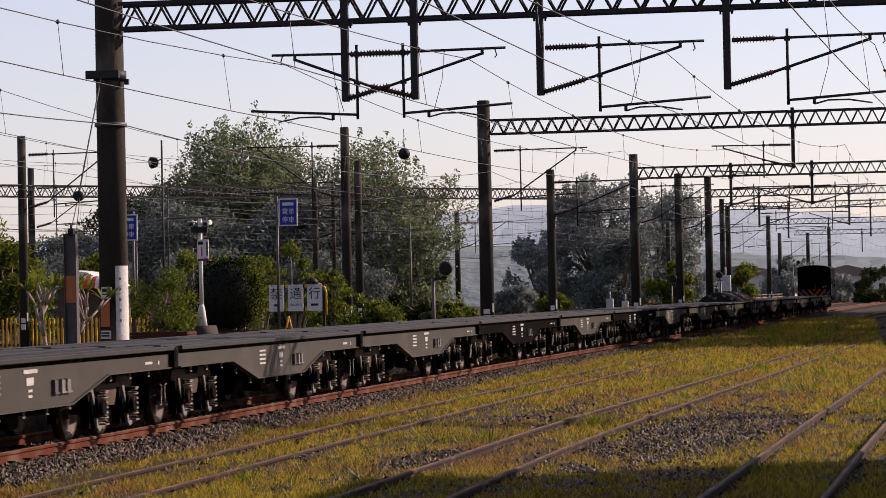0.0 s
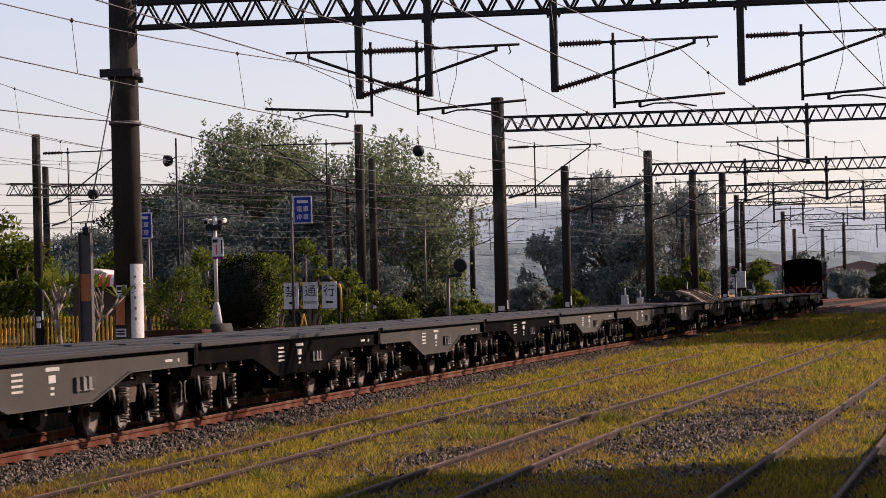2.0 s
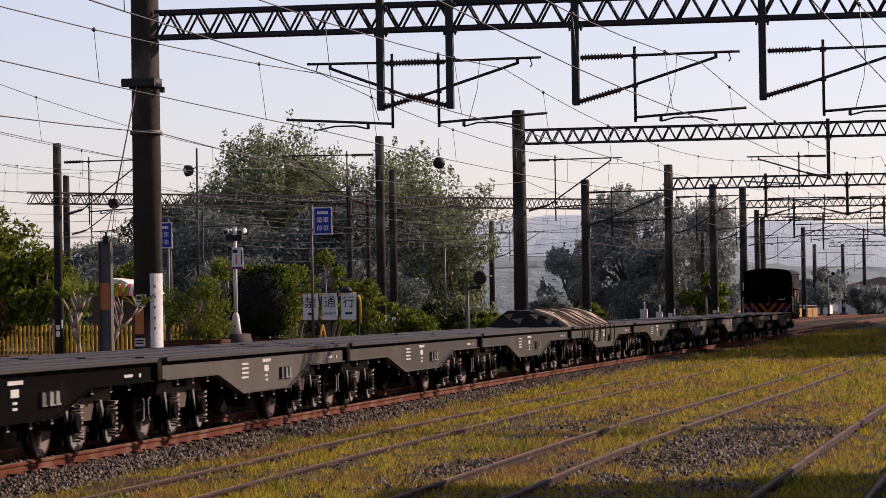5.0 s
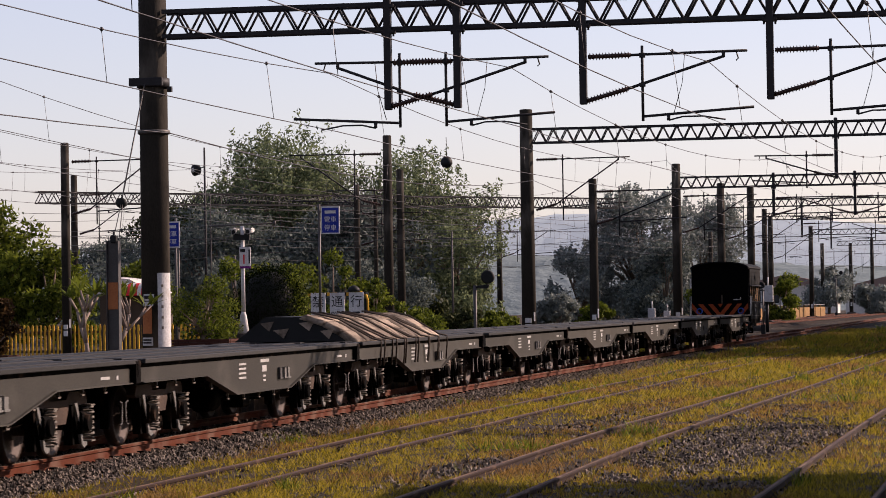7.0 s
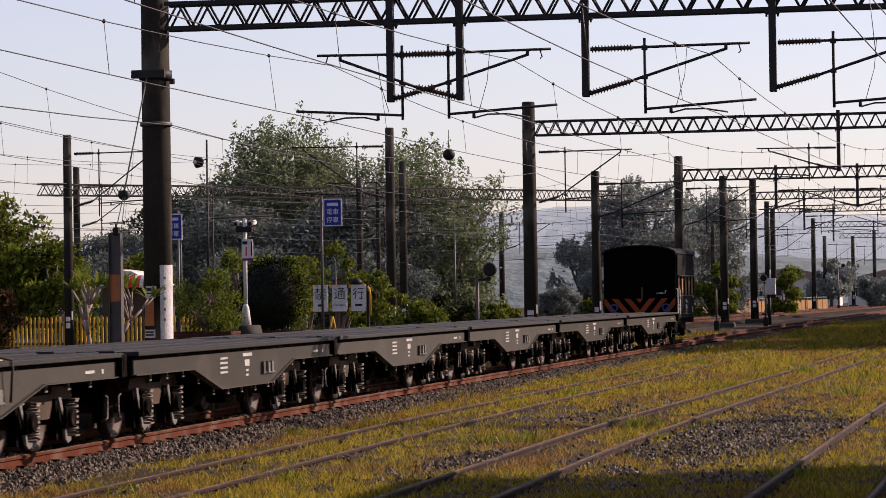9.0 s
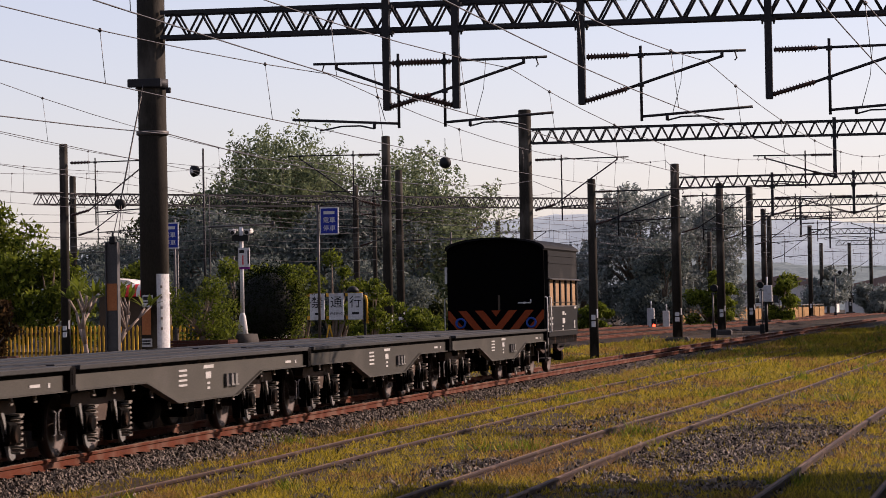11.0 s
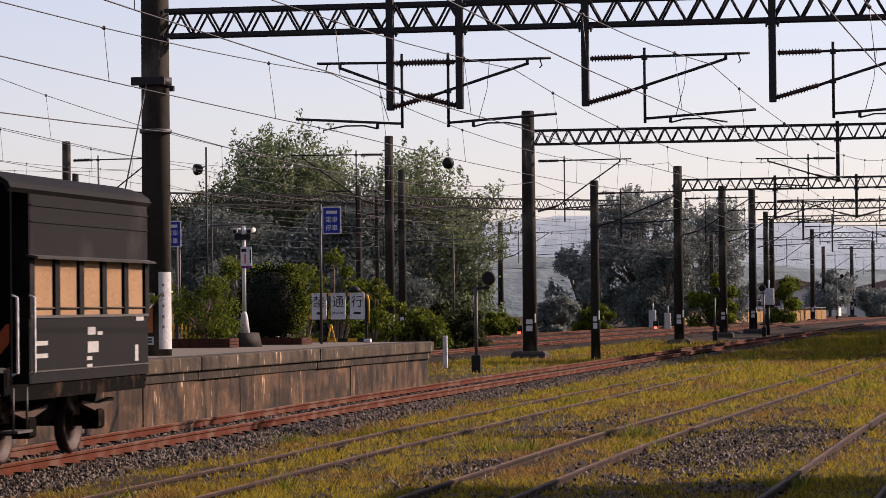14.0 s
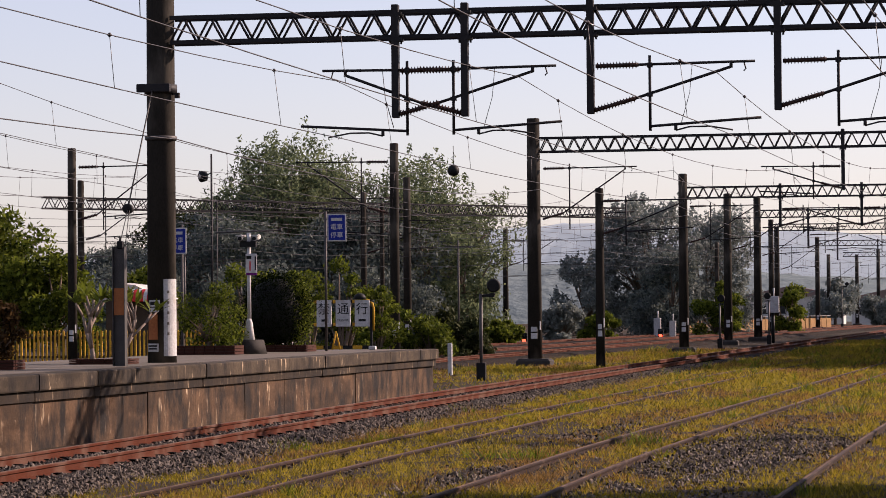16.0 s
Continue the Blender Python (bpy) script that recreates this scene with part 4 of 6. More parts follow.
        for c in (-1.3, 1.3):
            part("spring", Shape().slab([(c - 0.65, 0.62), (c, 0.5), (c + 0.65, 0.62), (c + 0.65, 0.66), (c, 0.6), (c - 0.65, 0.66)], d * 0.84, d * 0.94), M_BOGIE_BROWN, t)
        for yy in (-1.3, 1.3):
            part("axle_guard", Shape().slab([(yy - 0.34, 0.8), (yy + 0.34, 0.8), (yy + 0.14, 0.3), (yy - 0.14, 0.3)], d * 0.78, d * 0.82).box((d * 0.88, yy, 0.42), (0.2, 0.24, 0.24), bev=0.03), M_BOGIE, t)
            part("brake_hanger", Shape().slab([(yy + 0.45, 0.7), (yy + 0.54, 0.7), (yy + 0.52, 0.22), (yy + 0.45, 0.22)], d * 0.5, d * 0.6), M_GALV, t)
    part("floor", Shape().box((0, 0, z0 - 0.05), (2 * hw - 0.04, 2 * k - 0.02, 0.08)), M_BOGIE, t)
    part("underframe", Shape().box((0, 0, 0.72), (0.5, 2 * k - 0.3, 0.3)).rod((0.5, -0.5, 0.55), (0.5, 0.5, 0.55), 0.17, n=12), M_BOGIE, t)
    part("lamp_box", Shape().box((-hw - 0.02, -k + 0.12, 2.45), (0.1, 0.14, 0.4)), M_WHITE, t, "white lamp box")
    for e in (-1, 1):
        part("coupler", Shape().box((0, e * (k + 0.16), 0.62), (0.26, 0.42, 0.24), bev=0.04), M_BOGIE, t, "dark knuckle coupler")
        part("wheelset", WHEELSET, M_WHEEL, t, at=(0, e * 1.3, R_WHEEL))
    TRAIN.append((t, 3.2))


make_van()


def make_load(offset):
    """Tarpaulin-covered bundles with sloped faces, roped down over the wagon's sides."""
    rnd = random.Random(8)
    t = thing("tarpaulin_load", (0, 0, 0), "sloping load under creased tan tarpaulins, roped to a wagon", "cargo")
    z = 1.148
    for y0, y1 in ((-5.3, -3.2), (-2.95, 2.1)):
        n = 3 if y0 < -4 else 6
        for i in range(n):
            a, b = y0 + (y1 - y0) * i / n, y0 + (y1 - y0) * (i + 1) / n
            for j, (p, q) in enumerate((((1.12, 0.0), (0.86, 0.18)), ((0.86, 0.18), (0.58, 0.34)), ((0.58, 0.34), (0.2, 0.46)))):
                s = Shape()
                bow = rnd.uniform(0.01, 0.035)
                jj = rnd.uniform(-0.03, 0.03)
                grid = []
                for u in range(7):
                    for v in range(7):
                        f, g = u / 6, v / 6
                        bulge = bow * 4 * f * (1 - f) * 4 * g * (1 - g) * 0.6 + 0.012 * noise.noise((f * 3 + i, g * 3 + j, y0))
                        x = p[0] + (q[0] - p[0]) * g + bulge * 0.7
                        zz = z + p[1] + (q[1] - p[1]) * g + bulge
                        grid.append((x, a + jj + 0.02 + (b - a - 0.03) * f, zz))
                back = [(x - 0.1, y, zz - 0.07) for x, y, zz in grid]
                m = len(grid)
                fs = [(u * 7 + v, u * 7 + v + 1, u * 7 + v + 8, u * 7 + v + 7) for u in range(6) for v in range(6)]
                fs += [tuple(m + w for w in reversed(f)) for f in fs]
                rim = [v for v in range(7)] + [u * 7 + 6 for u in range(1, 7)] + [42 + v for v in range(5, -1, -1)] + [u * 7 for u in range(5, 0, -1)]
                fs += [(rim[w], rim[(w + 1) % len(rim)], m + rim[(w + 1) % len(rim)], m + rim[w]) for w in range(len(rim))]
                part("tarpaulin", s.add(grid + back, fs, True), M_TARP, t)
        # matt black body takes the place of shade under the tarpaulins
        prof = [(1.1, 0.0), (0.84, 0.17), (0.56, 0.33), (0.18, 0.45), (-0.5, 0.46), (-1.05, 0.0)]
        part("cargo_body", Shape().slab([(a, z + b - 0.03 + (0.032 if b == 0 else 0)) for a, b in prof], y0 + 0.05, y1 - 0.05, "y"), M_BLACK, t, "dark cargo body, shade below the tarpaulins put in as black")
        for xa, za, w in ((0.6, 0.06, 0.14), (0.25, 0.2, 0.16), (-0.2, 0.08, 0.16), (-0.45, 0.2, 0.14)):
            part("loose_flap", Shape().slab([(xa - w, z + za + 0.12), (xa + w * 0.7, z + za + 0.15), (xa + w * 0.1, z + za - 0.02)], y0 + 0.03, y0 + 0.048, "y"), M_TARP, t)
    for i in range(13):
        y = -4.4 + (i // 2) * 1.02 + (i % 2) * 0.22 + rnd.uniform(-0.15, 0.15)
        dy = rnd.uniform(-0.2, 1.3)
        pts = [(0.15, y - dy, z + 0.50), (0.6, y - dy * 0.6, z + 0.385), (0.9, y - dy * 0.3, z + 0.21), (1.2, y, z + 0.03), (1.345, y + 0.05, z + 0.0), (1.345, y + 0.06, z - 0.12), (1.31, y + 0.1, z - 0.45)]
        part("rope", Shape().path(pts, 0.016, 5), M_ROPE, t)
    TRAIN.append((t, offset))


make_load(-(ENDS[5] + ENDS[6]) / 2)
SPEED, FRONT = 12.9, 48.46 + 12.9 * 12.5


def motions():
    """The whole train rolls along the main track towards the near end at an even speed, and its wheels turn as they roll."""
    step = math.degrees(SPEED / FPS / R_WHEEL)
    for ob, off in TRAIN:
        rows = []
        for i in range(33):
            t = i * 0.5
            y = FRONT - SPEED * t + off
            dx = (MAIN(y + 4.0) - MAIN(y - 4.0)) / 8.0
            rows.append((t, pose(MAIN(y), y, 0.0, 0, 0, -math.degrees(math.atan(dx)))))
        walk(ob, rows)
        for w in ob.children_recursive:
            if w.name.startswith("wheelset"):
                at = w.location.copy()
                walk(w, [(i / FPS, pose(at.x, at.y, at.z, (i * step) % 360)) for i in range(int(16 * FPS) + 1)])

# brackets on the masts
for x, y, zb, sd, up in ((-15.37, Y2, 5.1, 1, 1.85), (-20.99, Y2, 5.4, -1, 1.9), (-32.95, Y2, 5.3, 1, 2.0), (-26.5, Y3, 5.4, -1, 1.8), (-42.2, Y3, 5.4, 1, 1.9), (-12.97, Y3, 4.9, 1, 1.7),
                        (-13.46, Y4, 5.2, 1, 1.8), (-28.25, 134, 4.6, 1, 1.5), (-30.96, 193.5, 4.9, 1, 1.7), (-13.15, Y5, 5.2, 1, 1.8), (-12.9, 100.1, 4.4, 1, 1.2), (-16.6, 254.8, 5.3, 1, 1.9), (-15.7, 329.7, 5.2, 1, 1.8), (-13.2, 347.7, 5.2, 1, 1.8)):
    make_cantilever(x, y, zb, sd, span=3.5, up=up, zlow=0.35, reach=3.4)


def wire_run(name, label, cx, stops, messenger=True, r=0.008, side=0.0):
    """A contact wire with its messenger and droppers, hung from support to support. stops: (y, contact height, messenger height)."""
    t = thing(name, (0, 0, 0), label, "overhead wire", "overhead wires")
    pts_c, pts_m = [], []
    drops = []
    for i, ((ya, ca, ma), (yb, cb, mb)) in enumerate(zip(stops[:-1], stops[1:])):
        n = 12
        for k in range(n + (1 if i == len(stops) - 2 else 0)):
            f = k / n
            y = ya + (yb - ya) * f
            zig = 0.22 * (1 - 2 * f) * (1 if i % 2 else -1)
            sag = 4 * f * (1 - f)
            c = (cx(y) + zig + side, y, ca + (cb - ca) * f - 0.14 * sag)
            m = (cx(y) + zig * 0.4 + side, y, ma + (mb - ma) * f - 0.62 * sag)
            pts_c.append(c)
            pts_m.append(m)
            if k % 2 == 1:
                drops.append((c, m))
    part("contact_wire", Shape().path(pts_c, r, 5), M_WIRE, t)
    if messenger:
        part("messenger_wire", Shape().path(pts_m, r, 5), M_WIRE, t)
        for c, m in drops:
            part("dropper", Shape().rod(c, m, 0.005, n=4).lathe((m[0], m[1], m[2] - 0.03), [(0.012, 0), (0.035, 0.03), (0.012, 0.06)], 6), M_WIRE, t)
    return t


STOPS = [(-4, 4.86, 6.0), (Y1 - 0.27, 4.88, 5.93), (Y2 - 0.27, 5.65, 6.8), (Y3, 5.35, 6.35), (Y5, 5.5, 6.5), (232, 5.5, 6.6), (285, 5.5, 6.6), (345, 5.6, 6.7)]
for c in (MAIN, SIDE_A, SIDE_B, SIDE_C):
    wire_run("overhead_wire", "thin dark contact wire hung from a sagging messenger", c, STOPS)
BSTOPS = [(5, 5.6, 7.0), (58, 5.6, 6.7), (Y2, 5.5, 6.9), (Y3, 5.4, 7.0), (Y4, 5.3, 6.8), (193, 5.3, 6.8), (240, 5.4, 6.9), (300, 5.4, 6.9), (350, 5.5, 7.0)]
for c in (BACK_A, BACK_B, BACK_C):
    wire_run("overhead_wire", "thin dark contact wire beyond the platform", c, BSTOPS)
wire_run("overhead_wire", "thin dark contact wire beyond the platform", lambda y: -32.3 + (y - 62) * 0.035, BSTOPS)


def feeder(pts, label="thin dark feeder wire strung between masts", sag=0.5, material=None):
    t = thing("feeder_wire", (0, 0, 0), label, "overhead wire", "feeder wires")
    out = []
    for a, b in zip(pts[:-1], pts[1:]):
        for k in range(11):
            f = k / 10
            out.append((a[0] + (b[0] - a[0]) * f, a[1] + (b[1] - a[1]) * f, a[2] + (b[2] - a[2]) * f - sag * 4 * f * (1 - f)))
    part("wire", Shape().path(out, 0.010, 5), material or M_WIRE, t)


feeder([(-14.2, -2, 5.2), (-14.24, Y1, 4.95), (-15.4, Y2, 6.2), (-12.95, Y3, 6.2), (-13.1, Y5, 6.6)])
feeder([(-36, 60, 6.6), (-33.1, Y2, 6.2), (-20.8, 120, 6.0), (-15.6, 140, 6.0)])
for z in (4.3, 5.0, 5.7, 6.5):
    feeder([(-62, 170, z), (-30, 176, z - 0.2), (-13, 186, z + 0.4)], "thin cable strung across in front of the trees", 0.35)
for z in (3.6, 4.6, 5.2):
    feeder([(-42, 120, z), (-24, 130, z - 0.2), (-13, Y3, z + 0.6)], "thin cable strung across behind the platform", 0.3)
# sunlight on these cables is put in as a paler steel
for z, y in ((4.15, 128), (4.75, 127), (5.05, 129), (5.45, 128), (5.7, 130), (6.1, 127), (6.5, 129)):
    feeder([(-44, y - 4, z - 0.2), (-33.1, y, z), (-26.3, Y3, z - 0.1), (-20.5, Y3 - 1, z + 0.15)], "cable strung across before the trees, paled for sunlight", 0.25, M_TAG)

t = thing("guy_wire", (0, 0, 0), "pale taut guy wire with weight tackle below the mast", "guy wire")
part("wire", Shape().rod((-14.6, Y1 - 0.27, 5.9), (-14.45, 48.4, 3.6), 0.014, n=6).rod((-14.45, 48.4, 3.6), (-14.36, 47.6, 2.95), 0.008, n=5).rod((-14.42, 48.4, 3.6), (-14.26, 47.6, 2.95), 0.008, n=5), M_GALV, t)
part("pulley", Shape().lathe((-14.45, 48.42, 3.6), [(0.03, -0.06), (0.09, -0.05), (0.09, 0.05), (0.03, 0.06)], 10, (0, 1, 0)), M_BLACK, t)
t = thing("mast_bracket", (-14.53, Y1, 5.86), "dark steel clamp band round the big mast", "bracket")
part("band", Shape().lathe((0, 0, -0.08), [(0.27, 0), (0.30, 0.0), (0.30, 0.17), (0.27, 0.17)], 20).box((-0.05, -0.3, 0.01), (0.62, 0.1, 0.15), bev=0.01).box((0.34, -0.1, -0.12), (0.08, 0.08, 0.1)), M_STEEL, t)


def arc_patch(r, a0, a1, z0, z1, n=8):
    """A thin sheet bent round a mast; angles from the camera-facing side, to the right positive."""
    vs, fs = [], []
    for k in range(n + 1):
        a = radians(a0 + (a1 - a0) * k / n)
        for rr in (r, r + 0.006):
            for z in (z0, z1):
                vs.append((rr * math.sin(a), -rr * math.cos(a), z))
    for k in range(n):
        o = 4 * k
        fs += [(o + 2, o + 6, o + 7, o + 3), (o, o + 1, o + 5, o + 4), (o + 1, o + 3, o + 7, o + 5), (o, o + 4, o + 6, o + 2)]
    fs += [(0, 2, 3, 1), (4 * n, 4 * n + 1, 4 * n + 3, 4 * n + 2)]
    return Shape().add(vs, fs)


t = thing("mast_sticker", (-14.53, Y1, PLAT_TOP), "peeling white paint and plates on the big mast", "sign")
part("white_paint", arc_patch(0.268, 22, 88, 0.12, 1.52), M_WHITE, t, "worn white paint with rows of writing bars")
part("orange_plate", arc_patch(0.268, -48, -2, 0.42, 0.88), M_RUSTBAND, t, "rust-orange plate")
pl = part("white_plate", arc_patch(0.268, -40, 8, 1.02, 1.14), M_WHITE, t, "white plate with dark bars")
part("writing_bar", arc_patch(0.276, -34, 2, 1.05, 1.11), M_STEEL, pl)
part("white_plate", arc_patch(0.268, -44, 4, 0.92, 1.0), M_WHITE, t, "white plate with dark bars")
pl = part("white_plate", arc_patch(0.268, -50, 2, 0.2, 0.35), M_WHITE, t, "white plate with dark bars")
part("writing_bar", arc_patch(0.276, -44, -4, 0.24, 0.27), M_STEEL, pl)
part("writing_bar", arc_patch(0.276, -44, -4, 0.29, 0.32), M_STEEL, pl)
for k in range(5):
    part("writing_bar", arc_patch(0.276, 36, 44, 0.5 + k * 0.19, 0.55 + k * 0.19), M_SPRING, t)


# ---------- plants ----------
def leaf_cloud(blobs, count, size, seed, flat=0.4, shell=0.75):
    """Many small leaves spread over a set of clumps (x, y, z, rx, ry, rz), denser towards their skins."""
    rng = np.random.default_rng(seed)
    vol = np.array([(b[3] * b[4] * b[5]) ** 0.67 for b in blobs])
    pick = rng.choice(len(blobs), count, p=vol / vol.sum())
    B = np.array(blobs)[pick]
    d = rng.normal(size=(count, 3))
    d /= np.linalg.norm(d, axis=1)[:, None]
    r = shell + (1.06 - shell) * rng.random(count) ** 0.6
    r *= np.where(rng.random(count) < 0.25, rng.random(count), 1.0)
    r *= 1 + 0.16 * rng.normal(size=count)
    c = B[:, :3] + d * r[:, None] * B[:, 3:6]
    a = rng.normal(size=(count, 3))
    a /= np.linalg.norm(a, axis=1)[:, None]
    b = np.cross(a, rng.normal(size=(count, 3)))
    b /= np.linalg.norm(b, axis=1)[:, None] + 1e-9
    s = size * (0.55 + 0.9 * rng.random(count))[:, None]
    v = np.empty((count, 4, 3))
    v[:, 0], v[:, 1], v[:, 2], v[:, 3] = c - a * s, c + b * s * flat, c + a * s, c - b * s * flat
    return v.reshape(-1, 3), np.arange(count * 4).reshape(-1, 4)


def leaf_mesh(name, verts, quads, material):
    me = bpy.data.meshes.new(name)
    n = len(quads)
    me.vertices.add(len(verts))
    me.vertices.foreach_set("co", np.asarray(verts, dtype=np.float32).ravel())
    me.loops.add(n * 4)
    me.loops.foreach_set("vertex_index", quads.astype(np.int32).ravel())
    me.polygons.add(n)
    me.polygons.foreach_set("loop_start", np.arange(0, n * 4, 4, dtype=np.int32))
    me.update(calc_edges=True)
    me.materials.append(material)
    return me


def make_tree(x, y, z, h, r, leaves, size, material, label, seed, low=0.25, bark=None, clumps=26, lean=0.0, name="tree", trunk=True, feather=False, group=""):
    """A tapered, forked trunk with limbs that end in clumps of leaves."""
    rnd = random.Random(seed)
    t = thing(name, (x, y, z), label, "tree" if trunk else "bush", group)
    blobs = []
    s = Shape()
    r0 = 0.035 * h + 0.02
    fork = h * (0.3 if trunk else 0.1)
    s.path([(0, 0, -0.15), (lean * 0.1, 0, fork * 0.5), (lean * 0.3, 0, fork)], [r0, r0 * 0.8, r0 * 0.7], 8)
    for i in range(clumps):
        a = rnd.uniform(0, 2 * math.pi)
        u = rnd.random()
        zz = h * (low + (1 - low) * u) - h * 0.09
        w = r * math.sqrt(max(0.05, 1 - ((u - 0.35) / 0.72) ** 2)) * rnd.uniform(0.35, 0.9)
        bx, by = w * math.cos(a) + lean * u, w * math.sin(a)
        cr = r * rnd.uniform(0.2, 0.36)
        blobs.append((bx, by, zz, cr * rnd.uniform(0.9, 1.3), cr * rnd.uniform(0.9, 1.3), cr * rnd.uniform(0.6, 0.95)))
        mid = (bx * 0.45 + rnd.uniform(-0.1, 0.1) * r, by * 0.45, fork + (zz - fork) * 0.5)
        s.path([(lean * 0.3, 0, fork * rnd.uniform(0.6, 1.0)), mid, (bx, by, zz)], [r0 * 0.45, r0 * 0.25, r0 * 0.08], 5)
        if feather:
            # whip-like shoots that reach out of the crown
            for _ in range(3):
                e = Vector((bx, by, zz)) + Vector((rnd.uniform(-1, 1), rnd.uniform(-1, 1), rnd.uniform(0.2, 1.2))).normalized() * cr * rnd.uniform(1.2, 1.9)
                blobs.append((*((Vector((bx, by, zz)) * 0.35 + e * 0.65)), cr * 0.3, cr * 0.3, cr * 0.42))
                blobs.append((*e, cr * 0.14, cr * 0.14, cr * 0.26))
    part("trunk", s, bark or M_BARK, t)
    v, q = leaf_cloud(blobs, leaves, size, seed)
    part("crown", leaf_mesh("crown", v, q, material), material, t)
    return t


# the large feathery trees behind the platform
make_tree(-40.2, 171.8, -0.3, 12.6, 5.9, 42000, 0.12, M_L_BAMBOO, "large feathery grey-green tree behind the station", 1, low=0.1, clumps=46, feather=True, group="large trees")
make_tree(-33.1, 174.0, -0.3, 11.7, 5.3, 36000, 0.12, M_L_BAMBOO, "large feathery grey-green tree behind the station", 2, low=0.08, clumps=40, feather=True, group="large trees")
make_tree(-45.5, 178.5, -0.3, 10.6, 4.5, 16000, 0.16, M_L_BAMBOO, "broad grey-green tree behind the station", 3, low=0.1, clumps=34, feather=True, group="large trees")
make_tree(-52.5, 186.4, -0.3, 9.5, 3.8, 10000, 0.17, M_L_DARK, "dark green tree behind the station", 4, low=0.1, clumps=26, group="large trees")
make_tree(-36.2, 166.0, -0.3, 8.2, 5.2, 26000, 0.15, M_L_HAZED, "dusky tree below the feathery ones", 5, low=0.02, clumps=40, group="large trees")
make_tree(-43.5, 164.7, -0.3, 8.0, 5.2, 26000, 0.15, M_L_HAZED, "dusky tree below the feathery ones", 6, low=0.02, clumps=40, group="large trees")
make_tree(-41.0, 176.0, -0.3, 10.9, 5.4, 34000, 0.16, M_L_HAZED, "dense dusky tree within the large feathery clump", 40, low=0.2, clumps=44, group="large trees")
make_tree(-34.0, 178.0, -0.3, 9.6, 4.8, 24000, 0.16, M_L_HAZED, "dense dusky tree within the large feathery clump", 41, low=0.2, clumps=40, group="large trees")
make_tree(-29.4, 168.4, -0.3, 7.0, 2.9, 11000, 0.13, M_L_BAMBOO, "low olive-green shrub beside the large trees", 7, low=0.02, clumps=24, group="large trees")
make_tree(-27.2, 242, -0.3, 11.0, 5.2, 30000, 0.16, M_L_FAR, "grey-green tree by the far tracks, leaves paled for haze", 8, low=0.12, clumps=36, feather=True, group="far trees")
make_tree(-22.3, 246, -0.3, 10.0, 4.6, 24000, 0.16, M_L_FAR, "grey-green tree by the far tracks, leaves paled for haze", 9, low=0.1, clumps=30, feather=True, group="far trees")
make_tree(-31.6, 238, -0.3, 6.8, 3.2, 14000, 0.16, M_L_FAR, "grey-green tree by the far tracks, leaves paled for haze", 10, low=0.15, clumps=22, feather=True, group="far trees")
make_tree(-23.2, 226, -0.3, 6.4, 3.4, 16000, 0.15, M_L_HAZED, "dusky green tree by the far tracks", 11, low=0.05, clumps=24, group="far trees")
make_tree(-18.9, 215, -0.3, 4.4, 1.9, 6000, 0.15, M_L_BRIGHT, "sunlit green bush beside a mast", 12, low=0.02, clumps=20, trunk=False, name="bush", group="bushes by the tracks")
make_tree(-15.7, 250, -0.3, 4.6, 2.0, 5000, 0.17, M_L_BRIGHT, "green bush by the far wall", 13, low=0.02, clumps=18, trunk=False, name="bush", group="bushes by the tracks")
make_tree(-15.3, 330, -0.3, 6.0, 3.2, 5000, 0.24, M_L_FAR, "bare bush by the far wall, leaves paled for haze", 14, low=0.1, clumps=20, feather=True, name="bush", group="bushes by the tracks")
make_tree(-5.2, 330, -0.3, 4.6, 2.6, 5000, 0.24, M_L_DARK, "dark bush beyond the far masts", 15, low=0.02, clumps=18, trunk=False, name="bush", group="bushes by the tracks")
make_tree(-10.2, 335, -0.3, 3.6, 2.8, 5000, 0.24, M_L_FAR, "green bush beyond the far masts, paled for haze", 16, low=0.02, clumps=18, trunk=False, name="bush", group="bushes by the tracks")
for i, (x, y, h, r) in enumerate(((-48.0, 164, 5.6, 3.6), (-39.2, 157, 4.8, 3.6), (-32.4, 158, 4.6, 3.2), (-54.0, 178, 6.6, 3.8), (-46.0, 156, 4.8, 3.2))):
    make_tree(x, y, -0.3, h, r, 12000, 0.12, M_L_HAZED, "dusky undergrowth below the large trees", 90 + i, low=0.0, clumps=28, trunk=False, name="bush", group="undergrowth")
# trees at the left-hand garden
make_tree(-39.9, 114, -0.3, 7.0, 2.9, 14000, 0.12, M_L_BRIGHT, "leafy green garden tree behind the yellow fence", 17, low=0.1, clumps=34, group="garden trees")
make_tree(-36.9, 113, -0.3, 4.7, 2.0, 9000, 0.11, M_L_BRIGHT, "leafy green garden tree behind the yellow fence", 18, low=0.1, clumps=26, group="garden trees")
make_tree(-42.5, 118, -0.3, 5.4, 3.0, 9000, 0.12, M_L_DARK, "dark garden tree behind the yellow fence", 19, low=0.05, clumps=26, group="garden trees")
make_tree(-34.4, 118, -0.3, 4.4, 1.5, 5000, 0.11, M_L_BRIGHT, "small green garden tree behind the yellow fence", 20, low=0.15, clumps=18, group="garden trees")
